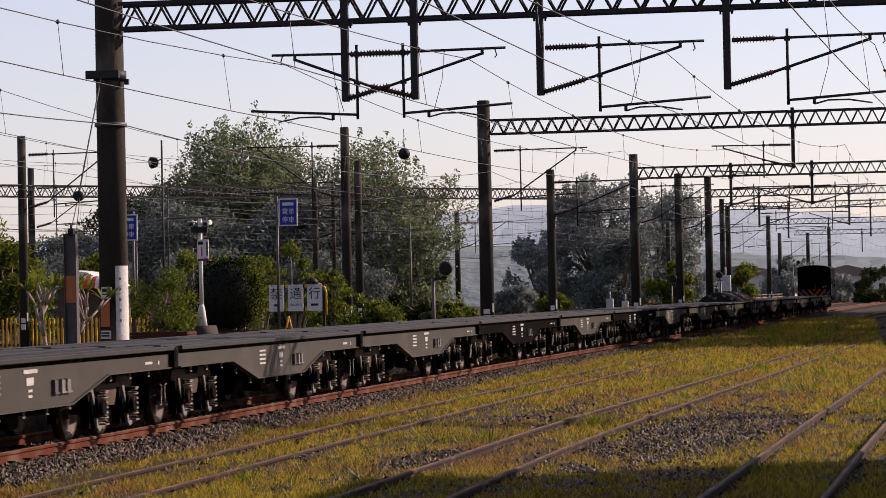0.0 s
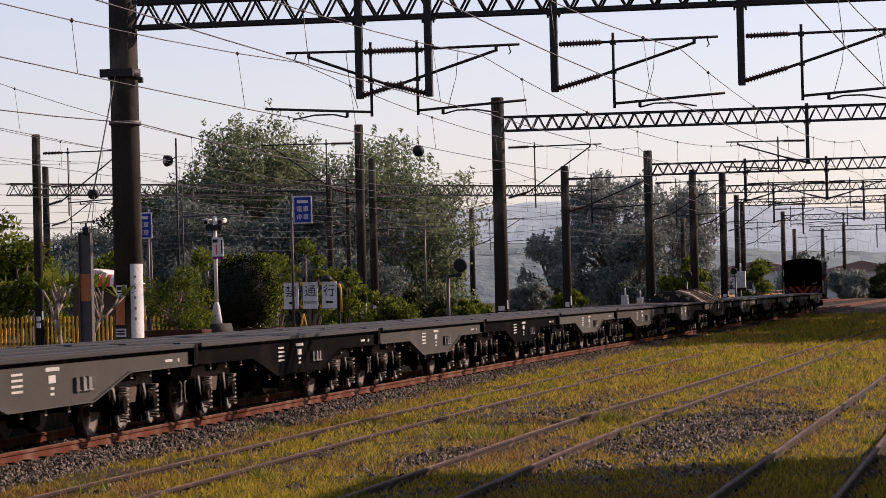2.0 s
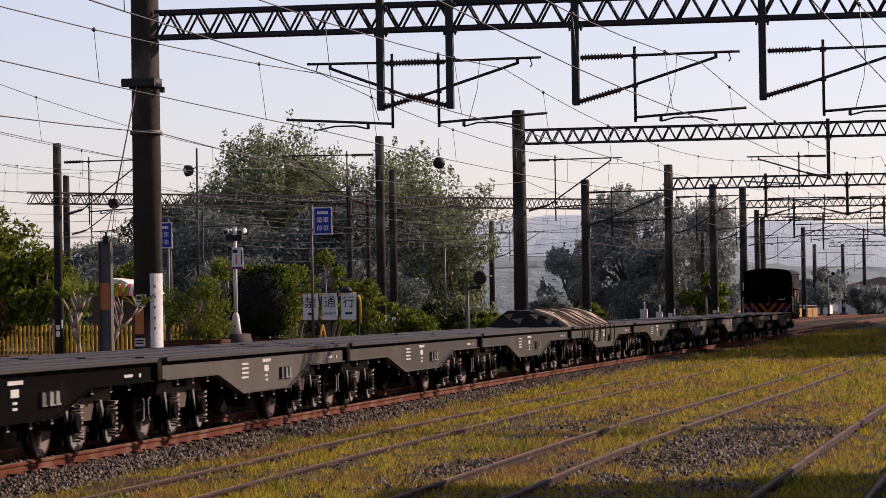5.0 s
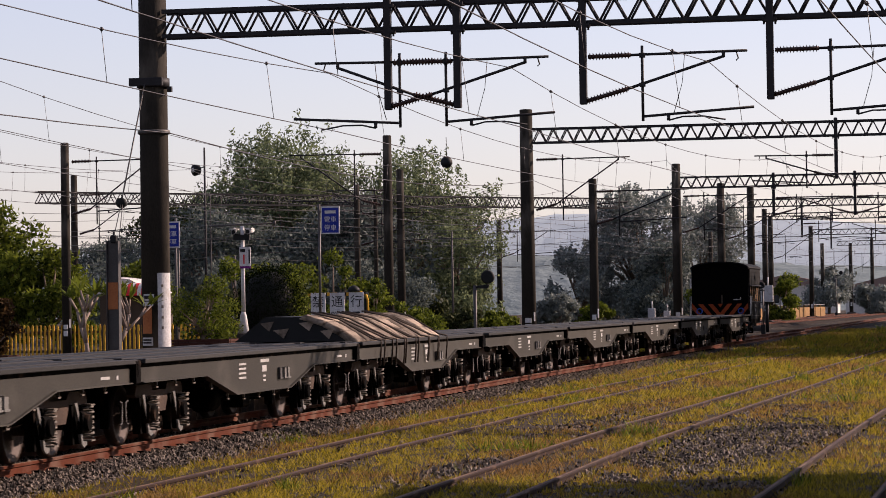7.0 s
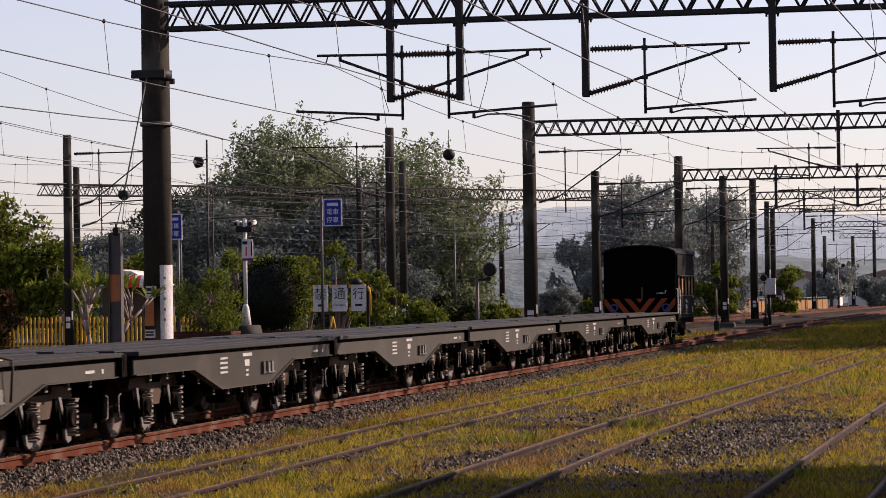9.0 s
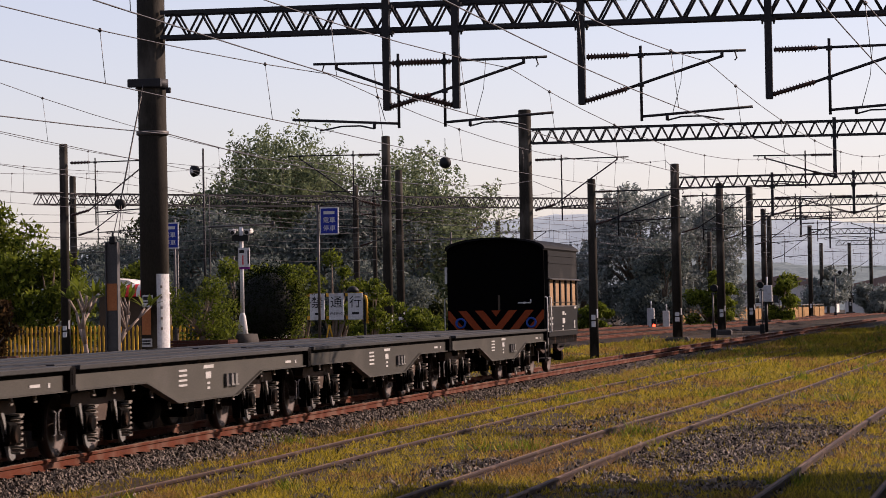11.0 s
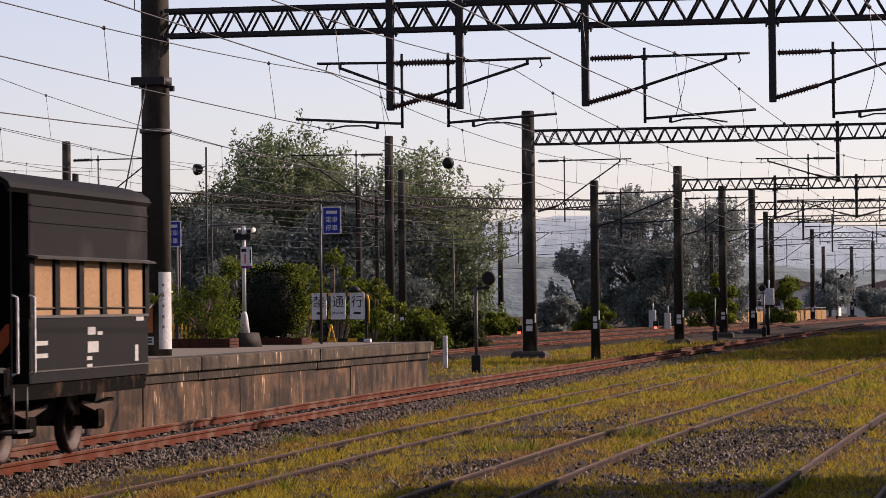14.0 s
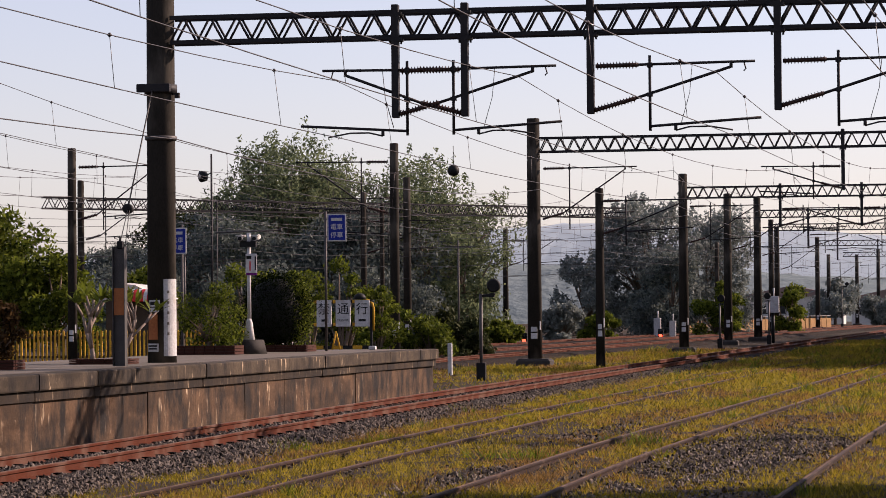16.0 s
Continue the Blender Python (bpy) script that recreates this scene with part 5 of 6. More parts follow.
# bushes along the back of the platform
for i, (x, y, h, r, m) in enumerate(((-21.8, 86, 3.7, 1.3, M_L_BRIGHT), (-20.2, 85, 3.0, 1.1, M_L_BRIGHT), (-23.5, 90, 3.0, 1.3, M_L_DARK), (-24.0, 118, 2.3, 1.3, M_L_BRIGHT), (-22.2, 118, 1.9, 1.2, M_L_BRIGHT), (-20.9, 121, 2.0, 1.1, M_L_DARK),
                                     (-29.3, 160, 2.3, 1.7, M_L_DARK), (-26.6, 164, 1.6, 1.2, M_L_BRIGHT), (-31.6, 112, 3.0, 1.5, M_L_DARK), (-28.7, 112, 2.4, 1.4, M_L_DARK), (-25.6, 200, 1.8, 1.6, M_L_BRIGHT), (-28.8, 205, 2.6, 1.8, M_L_FAR))):
    make_tree(x, y, -0.3, h, r, 5200, 0.075 * y / 90, m, "leafy green bush behind the platform", 30 + i, low=0.02, clumps=20, trunk=False, name="bush", group="bushes behind the platform")


def make_planter(x, y, w, d, h):
    t = thing("planter", (x, y, PLAT_TOP), "low brick planter box on the platform", "planter", "planters on the platform")
    n = max(3, int(w / 0.22))
    for k in range(3):
        for i in range(n):
            for e in (-1, 1):
                part("brick", Shape().box((-w / 2 + (i + 0.5) * w / n, e * d / 2, h / 3 * (k + 0.5)), (w / n - 0.012, 0.1, h / 3 - 0.01)), M_BRICK, t)
        for e in (-1, 1):
            part("brick", Shape().box((e * (w / 2 - 0.05), 0, h / 3 * (k + 0.5)), (0.1, d - 0.11, h / 3 - 0.01)), M_BRICK, t)
    part("soil", Shape().box((0, 0, h * 0.45), (w - 0.2, d - 0.1, h * 0.85)), M_TIMBER, t)


make_planter(-16.25, 60.5, 1.35, 0.7, 0.2)
make_tree(-16.25, 60.5, PLAT_TOP + 0.15, 1.55, 0.72, 5200, 0.035, M_L_BRIGHT, "straggly sunlit shrub in a planter", 50, low=0.15, clumps=26, trunk=False, name="bush")
make_planter(-15.75, 64.5, 1.7, 0.9, 0.16)
make_planter(-15.55, 44.7, 0.75, 0.5, 0.16)
make_tree(-15.6, 44.7, PLAT_TOP + 0.1, 1.25, 0.42, 3600, 0.04, M_L_RUSSET, "russet shrub in a brick planter", 21, low=0.2, clumps=18, trunk=False, name="bush")
for bx, by, bh, br in ((-18.7, 80.5, 3.6, 0.85), (-17.6, 80.0, 3.8, 0.8), (-16.8, 81.0, 3.0, 0.7)):
    make_tree(bx, by, -0.3, bh, br, 4200, 0.06, M_L_BRIGHT, "leafy sunlit bush behind the clipped hedge", int(-bx * 10), low=0.1, clumps=22, trunk=False, name="bush", group="bushes behind the hedge")


def make_hedge():
    t = thing("topiary_bush", (-15.75, 64.5, PLAT_TOP + 0.1), "round clipped dark green hedge bush in a planter", "bush")
    part("trunk", Shape().path([(0, 0, 0), (0.03, 0, 0.35), (0.0, 0, 0.9)], [0.07, 0.06, 0.03], 8), M_BARK, t)
    blobs = [(0, 0, 0.86, 0.72, 0.7, 0.72), (0.0, 0, 0.5, 0.6, 0.6, 0.45), (0.05, 0.0, 1.05, 0.64, 0.62, 0.62)]
    # black core imitates the deep shade between the leaves
    part("inner_growth", Shape().lathe((0, 0, 0.12), [(0.3, 0), (0.52, 0.2), (0.63, 0.6), (0.62, 0.95), (0.45, 1.3), (0.15, 1.45)], 18), M_BLACK, t, "dense black core, shade inside the bush put into it")
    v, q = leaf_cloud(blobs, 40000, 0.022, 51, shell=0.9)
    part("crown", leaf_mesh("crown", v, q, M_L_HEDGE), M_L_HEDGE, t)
    # brighter leaves on the right put the sun's side into colour
    v, q = leaf_cloud([(0.52, 0.1, 0.75, 0.32, 0.45, 0.68), (0.42, 0.1, 1.3, 0.3, 0.4, 0.22)], 4200, 0.034, 52)
    part("fresh_shoot", leaf_mesh("fresh_shoot", v, q, M_L_BRIGHT), M_L_BRIGHT, t, "lighter leaves put in for the sunlit right side")


make_hedge()


def make_frangipani():
    rnd = random.Random(60)
    t = thing("frangipani", (-15.3, 49.4, PLAT_TOP), "bare-limbed frangipani with long sunlit leaves", "tree")
    s = Shape()
    tips = []

    def limb(p, d, r, n):
        e = p + d * rnd.uniform(0.24, 0.38)
        part("limb", Shape().path([p, e], [r, r * 0.8], 7), M_PALEBARK, t)
        if n == 0:
            tips.append((e, d))
            return
        for _ in range(2 if rnd.random() < 0.75 else 3):
            dd = (d + Vector((rnd.uniform(-0.9, 0.9), rnd.uniform(-0.5, 0.5), rnd.uniform(0.0, 0.5)))).normalized()
            limb(e, dd, r * 0.78, n - 1)
    limb(Vector((-0.1, 0, 0)), Vector((-0.1, 0, 1)), 0.05, 3)
    limb(Vector((0.35, 0.1, 0)), Vector((0.4, 0, 1)).normalized(), 0.042, 3)
    for i, (e, d) in enumerate(tips):
        if rnd.random() < 0.2:
            continue
        for _ in range(6):
            a = (d * 0.5 + Vector((rnd.uniform(-1, 1), rnd.uniform(-0.8, 0.8), rnd.uniform(-0.1, 0.9)))).normalized()
            b = a.cross(Vector((0, 0, 1))).normalized() * 0.045
            n = rnd.uniform(0.28, 0.44)
            droop = Vector((0, 0, -0.05))
            m = Shape().add([e, e + a * n * 0.5 + b, e + a * n + droop, e + a * n * 0.5 - b, e + a * n * 0.5 + Vector((0, 0, -0.012))], [(0, 1, 4), (1, 2, 4), (2, 3, 4), (3, 0, 4)])
            part("leaf", m, M_L_BRIGHT, t)


make_frangipani()
make_planter(-15.2, 49.4, 1.1, 0.6, 0.1)


# ---------- platform furniture ----------
def words(name, text, size, material, parent, at, depth=0.002):
    cu = bpy.data.curves.new(name, "FONT")
    cu.body, cu.size, cu.align_x, cu.align_y, cu.extrude = text, size, "CENTER", "CENTER", depth
    cu.materials.append(material)
    ob = new(name, cu)
    ob.parent = parent
    ob.matrix_basis = at
    return ob


def make_fence():
    t = thing("picket_fence", (0, 0, 0), "yellow picket fence with dark rails behind the platform", "fence")
    x, y = -38.2, 104.0
    i = 0
    while x < -25.3:
        if i % 14 == 0:
            part("post", Shape().box((x, y + 0.06, 0.35), (0.13, 0.13, 1.35), bev=0.015), M_TIMBER, t, "dark fence post")
        h = 1.2 + 0.02 * math.sin(i * 1.7)
        part("picket", Shape().slab([(x - 0.036, -0.15), (x + 0.036, -0.15), (x + 0.036, h - 0.05), (x, h), (x - 0.036, h - 0.05)], y - 0.03, y, "y"), M_YELLOW, t)
        x += 0.165
        i += 1
    for z in (0.2, 0.92):
        part("rail", Shape().box((-31.7, y + 0.035, z), (13.0, 0.05, 0.1)), M_TIMBER, t)


make_fence()

t = thing("steel_column", (-14.32, 47.5, PLAT_TOP), "weathered steel channel column with a rusty band", "column")
part("web", Shape().box((-0.02, 0, 1.02), (0.2, 0.02, 2.04)), M_GALV, t)
part("flange", Shape().box((-0.115, -0.0, 1.02), (0.012, 0.16, 2.04)), M_GALV, t)
part("flange", Shape().box((0.09, -0.0, 1.02), (0.012, 0.16, 2.04)), M_GALV, t)
part("rust_band", Shape().box((-0.013, -0.02, 1.1), (0.19, 0.03, 0.46)), M_RUSTBAND, t, "rust-orange painted band")
part("cap", Shape().box((0.0, 0, 2.07), (0.1, 0.1, 0.14), bev=0.02).rod((0, 0, 2.1), (0, 0, 2.2), 0.02), M_BLACK, t)


def make_lamp_pole():
    t = thing("camera_pole", (-15.56, 61.3, PLAT_TOP), "white pole with two cameras and a platform sign", "pole")
    part("plinth", Shape().lathe((0, 0, 0), [(0.40, 0), (0.33, 0.3), (0.3, 0.31)], 4), M_BASE, t, "dark concrete plinth")
    part("cone", Shape().lathe((0, 0, 0.27), [(0.13, 0), (0.075, 0.42), (0.046, 0.5)], 12), M_WHITE, t)
    part("pole", Shape().lathe((0, 0, 0.7), [(0.046, 0), (0.042, 1.95)], 12), M_WHITE, t)
    s = part("sign", Shape().box((0.07, -0.06, 1.98), (0.25, 0.025, 0.42), bev=0.004), M_WHITE, t, "white platform number sign")
    part("sign_foot", Shape().box((0.07, -0.06, 1.745), (0.25, 0.027, 0.05)), mat("purple_paint", (0.12, 0.01, 0.12), rough=0.5), s)
    words("numeral", "1", 0.3, M_RED, s, pose(0.045, -0.076, 1.91, 90, 0, 0))
    part("writing_bar", Shape().box((0.02, -0.075, 2.11), (0.11, 0.004, 0.07)).box((0.165, -0.075, 1.98), (0.03, 0.004, 0.3)), M_BLACK, s)
    for d in (-1, 1):
        c = part("camera", Shape().rod((0.16 * d, -0.16, 2.52), (0.2 * d, 0.1, 2.56), 0.055, n=12).box((0.17 * d, -0.04, 2.585), (0.15, 0.3, 0.02)), M_WHITE, t, "white security camera")
        part("lens", Shape().rod((0.16 * d, -0.165, 2.519), (0.16 * d, -0.18, 2.518), 0.045, n=12), M_BLACK, c)
        part("bracket", Shape().rod((0, 0, 2.45), (0.18 * d, 0, 2.48), 0.018), M_BLACK, t)
    part("crossbar", Shape().rod((-0.75, 0.02, 2.66), (0.72, 0.02, 2.70), 0.018, n=8).rod((0.72, 0.02, 2.66), (0.72, 0.02, 2.75), 0.03, n=8), M_GALV, t, "thin grey crossbar")
    part("black_box", Shape().box((0.0, -0.05, 2.4), (0.36, 0.1, 0.12)), M_BLACK, t)


make_lamp_pole()


def make_blue_sign(x, y, z, pole_h):
    t = thing("blue_sign", (x, y, 0), "blue enamel stopping sign with pale border on a post", "sign", "blue signs")
    if pole_h:
        part("pole", Shape().rod((-0.28, 0.05, PLAT_TOP), (-0.28, 0.05, pole_h), 0.032, n=10), M_GALV, t)
        part("arm", Shape().box((-0.12, 0.04, z + 0.2), (0.3, 0.03, 0.03)).box((-0.12, 0.04, z - 0.2), (0.3, 0.03, 0.03)), M_GALV, t)
    else:
        part("pole", Shape().rod((0.1, 0.05, -0.2), (0.1, 0.05, z + 0.4), 0.032, n=10), M_GALV, t)
    b = part("panel", Shape().box((0, 0, z), (0.44, 0.02, 0.64), bev=0.003), M_WHITE, t)
    part("face", Shape().box((0, -0.013, z), (0.39, 0.006, 0.58)), M_SIGNBLUE, b, "deep blue face")
    pale = M_WHITE
    part("writing_bar", Shape().box((0, -0.018, z + 0.19), (0.26, 0.004, 0.07)), pale, b)
    words("writing", "\u96fb\u8eca", 0.15, pale, b, pose(0, -0.018, z + 0.01, 90, 0, 0))
    words("writing", "\u505c\u8eca", 0.15, pale, b, pose(0, -0.018, z - 0.18, 90, 0, 0))


make_blue_sign(-14.47, 65.3, 3.74, 4.12)
make_blue_sign(-19.05, 68.0, 3.55, 0)


def make_barrier():
    t = thing("barrier", (-16.55, 76.6, -0.27), "yellow and black barrier with no-passing boards", "barrier")
    z = 0.27
    for x in (-1.35, 0.52):
        part("upright", Shape().box((x, 0, 1.1 + z - 0.27), (0.06, 0.07, 2.2)), M_BLACK, t)
    part("hoop", Shape().path([(0.3, 0, 2.38), (0.46, 0, 2.36), (0.55, 0, 2.28), (0.58, 0, 2.14), (0.58, 0, 1.55)], 0.034, 8), M_YELLOW, t, "bright yellow tube")
    for zz in (2.34, 1.72, 1.1):
        for i in range(7):
            part("striped_bar", Shape().box((-1.22 + i * 0.27, 0.0, zz), (0.265, 0.06, 0.09)), M_YELLOW if i % 2 else M_BLACK, t)
    for ch, x in (("\u7981", -0.78), ("\u901a", -0.25), ("\u884c", 0.28)):
        b = part("board", Shape().box((x, -0.07, 2.02), (0.41, 0.03, 0.72), bev=0.004), M_WHITE, t, "white board with black character")
        words("character", ch, 0.34, M_BLACK, b, pose(x, -0.088, 2.12, 90, 0, 0))
    words("writing", "PASSING", 0.09, M_BLACK, t, pose(-0.25, -0.088, 1.83, 90, 0, 0))
    part("writing_bar", Shape().box((0.28, -0.088, 1.83), (0.2, 0.004, 0.06)).box((-0.78, -0.088, 1.83), (0.14, 0.004, 0.06)), M_BLACK, t)
    part("lamp_dome", Shape().lathe((0.2, 0, 2.40), [(0.17, 0), (0.16, 0.08), (0.09, 0.15), (0.02, 0.17)], 14), M_BLACK, t, "black lamp dome")


make_barrier()
t = thing("trestle", (-14.95, 67.3, PLAT_TOP), "small yellow trestle stand at the platform end", "trestle")
part("leg", Shape().rod((-0.1, 0, 0), (0, 0, 0.44), 0.022, n=6), M_YELLOW, t)
part("leg", Shape().rod((0.1, 0, 0), (0, 0, 0.44), 0.022, n=6), M_YELLOW, t)
part("crossbar", Shape().box((0, 0, 0.04), (0.2, 0.03, 0.05)), M_YELLOW, t)
for x, y, h, w in ((-14.0, 67.0, 0.09, 0.16), (-16.3, 90, 1.05, 0.13)):
    t = thing("marker_post", (x, y, PLAT_TOP if y < 68 else -0.27), "short white concrete marker post", "marker post")
    part("post", Shape().box((0, 0, h / 2), (w, w, h), bev=0.012), M_WHITE, t)


# ---------- signals and cabinets ----------
def make_dwarf_signal(x, y, z=-0.27):
    t = thing("dwarf_signal", (x, y, z), "low black signal showing a red light", "signal", "red dwarf signals")
    part("foot", Shape().box((0, 0, 0.05), (0.3, 0.3, 0.1)), M_BASE, t)
    part("case", Shape().box((0, 0, 0.42), (0.36, 0.24, 0.66), bev=0.04), M_BLACK, t)
    part("red_lens", Shape().lathe((0, -0.125, 0.27), [(0.12, 0), (0.1, 0.02), (0.04, 0.035)], 14, (0, -1, 0)), M_GLOW_RED, t, "lit red lens")
    part("dark_lens", Shape().lathe((0, -0.125, 0.57), [(0.1, 0), (0.08, 0.02), (0.03, 0.03)], 14, (0, -1, 0)), M_GLASS, t)
    part("hood", Shape().slab([(-0.14, 0.40), (0.14, 0.40), (0.14, 0.37), (-0.14, 0.37)], -0.3, -0.1, "y"), M_BLACK, t)


make_dwarf_signal(-26.74, 173)
make_dwarf_signal(-21.85, 205)
make_dwarf_signal(-16.24, 287)


def make_post_signal(x, y, h, side, label="slim black signal post with round head"):
    t = thing("signal_post", (x, y, -0.27), label, "signal", "signal posts")
    part("post", Shape().rod((0, 0, 0), (0, 0, h), 0.05, n=10), M_GALV, t)
    part("foot", Shape().box((0, 0, 0.28), (0.26, 0.22, 0.56), bev=0.02), M_BLACK, t)
    part("arm", Shape().rod((0, 0, h - 0.06), (side * 0.42, 0, h), 0.035, n=8).box((side * 0.25, 0, h - 0.06), (0.3, 0.08, 0.06)), M_BLACK, t)
    part("head", Shape().lathe((side * 0.38, 0.02, h + 0.24), [(0.05, -0.14), (0.19, -0.1), (0.2, 0.06), (0.16, 0.1)], 16, (0, -1, 0)), M_BLACK, t, "round black signal head")


make_post_signal(-14.02, 82.5, 2.55, 1)
make_post_signal(-12.9, 150, 2.4, 0.2)
make_post_signal(-11.6, 168, 2.6, -0.2)
make_post_signal(-13.2, 300, 4.4, 1.4)


def make_cabinet(x, y, w, h, z0=0.0, label="pale grey trackside cabinet"):
    t = thing("trackside_cabinet", (x, y, -0.27), label, "cabinet", "trackside cabinets")
    if z0:
        part("post", Shape().rod((0, 0, 0), (0, 0, z0), 0.11, n=10), M_BLACK, t)
    part("case", Shape().box((0, 0, z0 + h / 2), (w, w * 0.6, h), bev=0.02), M_WHITE, t)
    part("door", Shape().box((0, -w * 0.31, z0 + h / 2), (w * 0.86, 0.02, h * 0.88)), M_WHITE, t)
    part("mast", Shape().rod((w * 0.1, 0, z0 + h), (w * 0.1, 0, z0 + h + 0.5), 0.05, n=8), M_WHITE, t)


make_cabinet(-11.85, 175, 0.75, 1.0, 1.85)
make_cabinet(-22.3, 207, 0.5, 1.5)
make_cabinet(-21.3, 208, 0.45, 1.3)


def make_ball(x, y, z, hang, label):
    t = thing("round_lamp", (x, y, z), label, "lamp", "round lamps")
    part("ball", Shape().lathe((0, 0, -0.22), [(0.03, 0), (0.16, 0.05), (0.22, 0.15), (0.22, 0.26), (0.15, 0.38), (0.05, 0.43)], 16), M_BLACK, t)
    part("stem", Shape().rod((0, 0, 0.2), (0, 0, hang), 0.012, n=6), M_STEEL, t)


make_ball(-18.6, Y2, 6.95, 0.9, "dark round lamp hung from a wire")
t = thing("lamp_post", (-35.3, 132, -0.27), "tall slim lamp post with a round floodlight", "lamp post")
part("post", Shape().rod((0, 0, 0), (0, 0, 9.6), 0.075, 0.045, 8), M_STEEL, t)
part("post", Shape().rod((0.25, 0, 0), (0.25, 0, 7.4), 0.04, 0.03, 6), M_STEEL, t)
part("floodlight", Shape().lathe((-0.4, 0, 8.55), [(0.06, -0.2), (0.24, -0.12), (0.28, 0.12), (0.12, 0.2)], 14, (-0.6, -0.7, -0.1)).rod((-0.3, 0, 8.6), (0, 0, 8.7), 0.03), M_BLACK, t, "round black floodlight")
part("reflector", Shape().lathe((-0.53, -0.15, 8.53), [(0.12, 0), (0.04, 0.03)], 12, (-0.6, -0.7, -0.1)), M_WHITE, t)
for x, y, h in ((-43.6, 134, 5.0), (-36.9, 133, 5.2), (-30.3, 118, 4.2), (-38.0, 150, 6.3), (-24.9, 140, 5.6)):
    t = thing("utility_pole", (x, y, -0.27), "thin grey utility pole before the trees", "pole", "utility poles")
    part("pole", Shape().rod((0, 0, 0), (0, 0, h), 0.06, 0.045, 8), M_GALV, t)
    part("crossarm", Shape().box((0, 0, h - 0.35), (1.3, 0.07, 0.07)), M_GALV, t)


# ---------- buildings and distance ----------
def make_house(name, label, x, y, w, d, h, roof, wall, rise, stripes=False):
    t = thing(name, (x, y, -0.3), label, "house", "houses behind the station")
    part("wall", Shape().box((0, 0, h / 2), (w, d, h)), wall, t)
    part("roof", Shape().slab([(-w / 2 - 0.3, h), (w / 2 + 0.3, h), (w / 2 + 0.3, h + 0.08), (0, h + rise), (-w / 2 - 0.3, h + 0.08)], -d / 2 - 0.3, d / 2 + 0.3, "y"), roof, t)
    n = max(2, int(w / 2.2))
    for i in range(n):
        wd = part("window", Shape().box((-w / 2 + (i + 0.5) * w / n, -d / 2 - 0.03, h * 0.55), (0.9, 0.06, h * 0.35)), M_WHITE, t)
        part("pane", Shape().box((-w / 2 + (i + 0.5) * w / n, -d / 2 - 0.064, h * 0.55), (0.78, 0.02, h * 0.3)), M_GLASS, wd)
    return t


make_house("house", "low house with a dull tiled roof among bushes", -32.0, 127, 3.2, 3, 2.0, M_ROOF, M_PLASTER, 0.6)
make_house("house", "low hazy house with a pink-brown roof", -9.5, 372, 11, 8, 3.4, M_ROOF, M_PLASTER, 1.4)
make_house("house", "long low hazy house with a grey roof", -24, 395, 14, 8, 3.8, M_ROOF, M_PLASTER, 1.5)
t = thing("awning_hut", (-31.95, 108.6, 0.05), "hut with a red and white striped awning", "hut")
part("wall", Shape().box((0.1, 0, 0.98), (2.2, 2.5, 2.66)), M_TIMBER, t)
part("roof", Shape().slab([(-1.1, 2.3), (1.25, 2.3), (0.2, 2.85), (-0.6, 2.95)], -1.3, 1.3, "y"), M_PLASTER, t, "pale sheet roof")
for i in range(16):
    a0, a1 = -0.2, 0.95
    x0 = -0.5 + i * 0.145
    pts = [(-1.32 - 0.55 * math.sin(a), 2.1 + 0.55 * math.cos(a) + 0.05) for a in [0.0, 0.35, 0.7, 1.05, 1.4]]
    poly = pts + [(py + 0.02, pz - 0.03) for py, pz in reversed(pts)]
    part("awning_stripe", Shape().slab(poly, x0, x0 + 0.14, "x"), M_RED if i % 2 else M_WHITE, t)


def make_wall_far():
    t = thing("boundary_wall", (0, 0, -0.3), "long ochre boundary wall with a rail beside the far tracks", "wall")
    n = 26
    for i in range(n):
        f0, f1 = i / n, (i + 1) / n
        a, b = Vector((-23.8 + 9.6 * f0, 226 + 70 * f0, 0)), Vector((-23.8 + 9.6 * f1, 226 + 70 * f1, 0))
        m, d = (a + b) / 2, b - a
        part("panel", Shape().box((m.x, m.y, 0.6), (d.length - 0.06, 0.14, 1.2), pose(0, 0, 0, 0, 0, math.degrees(math.atan2(d.y, d.x)))), M_OCHRE, t)
        part("post", Shape().box((a.x, a.y, 0.72), (0.2, 0.22, 1.45)), M_OCHRE, t)
    for z in (1.42,):
        part("top_rail", Shape().rod((-23.8, 225.8, z), (-14.2, 295.8, z), 0.05, n=6), M_GALV, t)


make_wall_far()


def make_hill(name, y, ridge, x0, x1, seed, depth, label, material):
    vs, fs = [], []
    nx, ny = 160, 14
    for j in range(ny):
        f = j / (ny - 1)
        for i in range(nx):
            x = x0 + (x1 - x0) * i / (nx - 1)
            top = float(np.interp(x, [p[0] for p in ridge], [p[1] for p in ridge]))
            bump = 1.6 * noise.noise((x * 0.05, seed, f * 3)) + 0.8 * noise.noise((x * 0.2, f * 9, seed)) + 0.5 * noise.noise((x * 0.6, f * 20, seed))
            vs.append((x, y + depth * f, -1 + (top + 1 + bump * f) * math.sin(f * math.pi / 2)))
    fs = [(j * nx + i, j * nx + i + 1, (j + 1) * nx + i + 1, (j + 1) * nx + i) for j in range(ny - 1) for i in range(nx - 1)]
    me = raw_mesh(name, vs, fs, material)
    tagged(new(name, me), label, "hill", kind="structure")


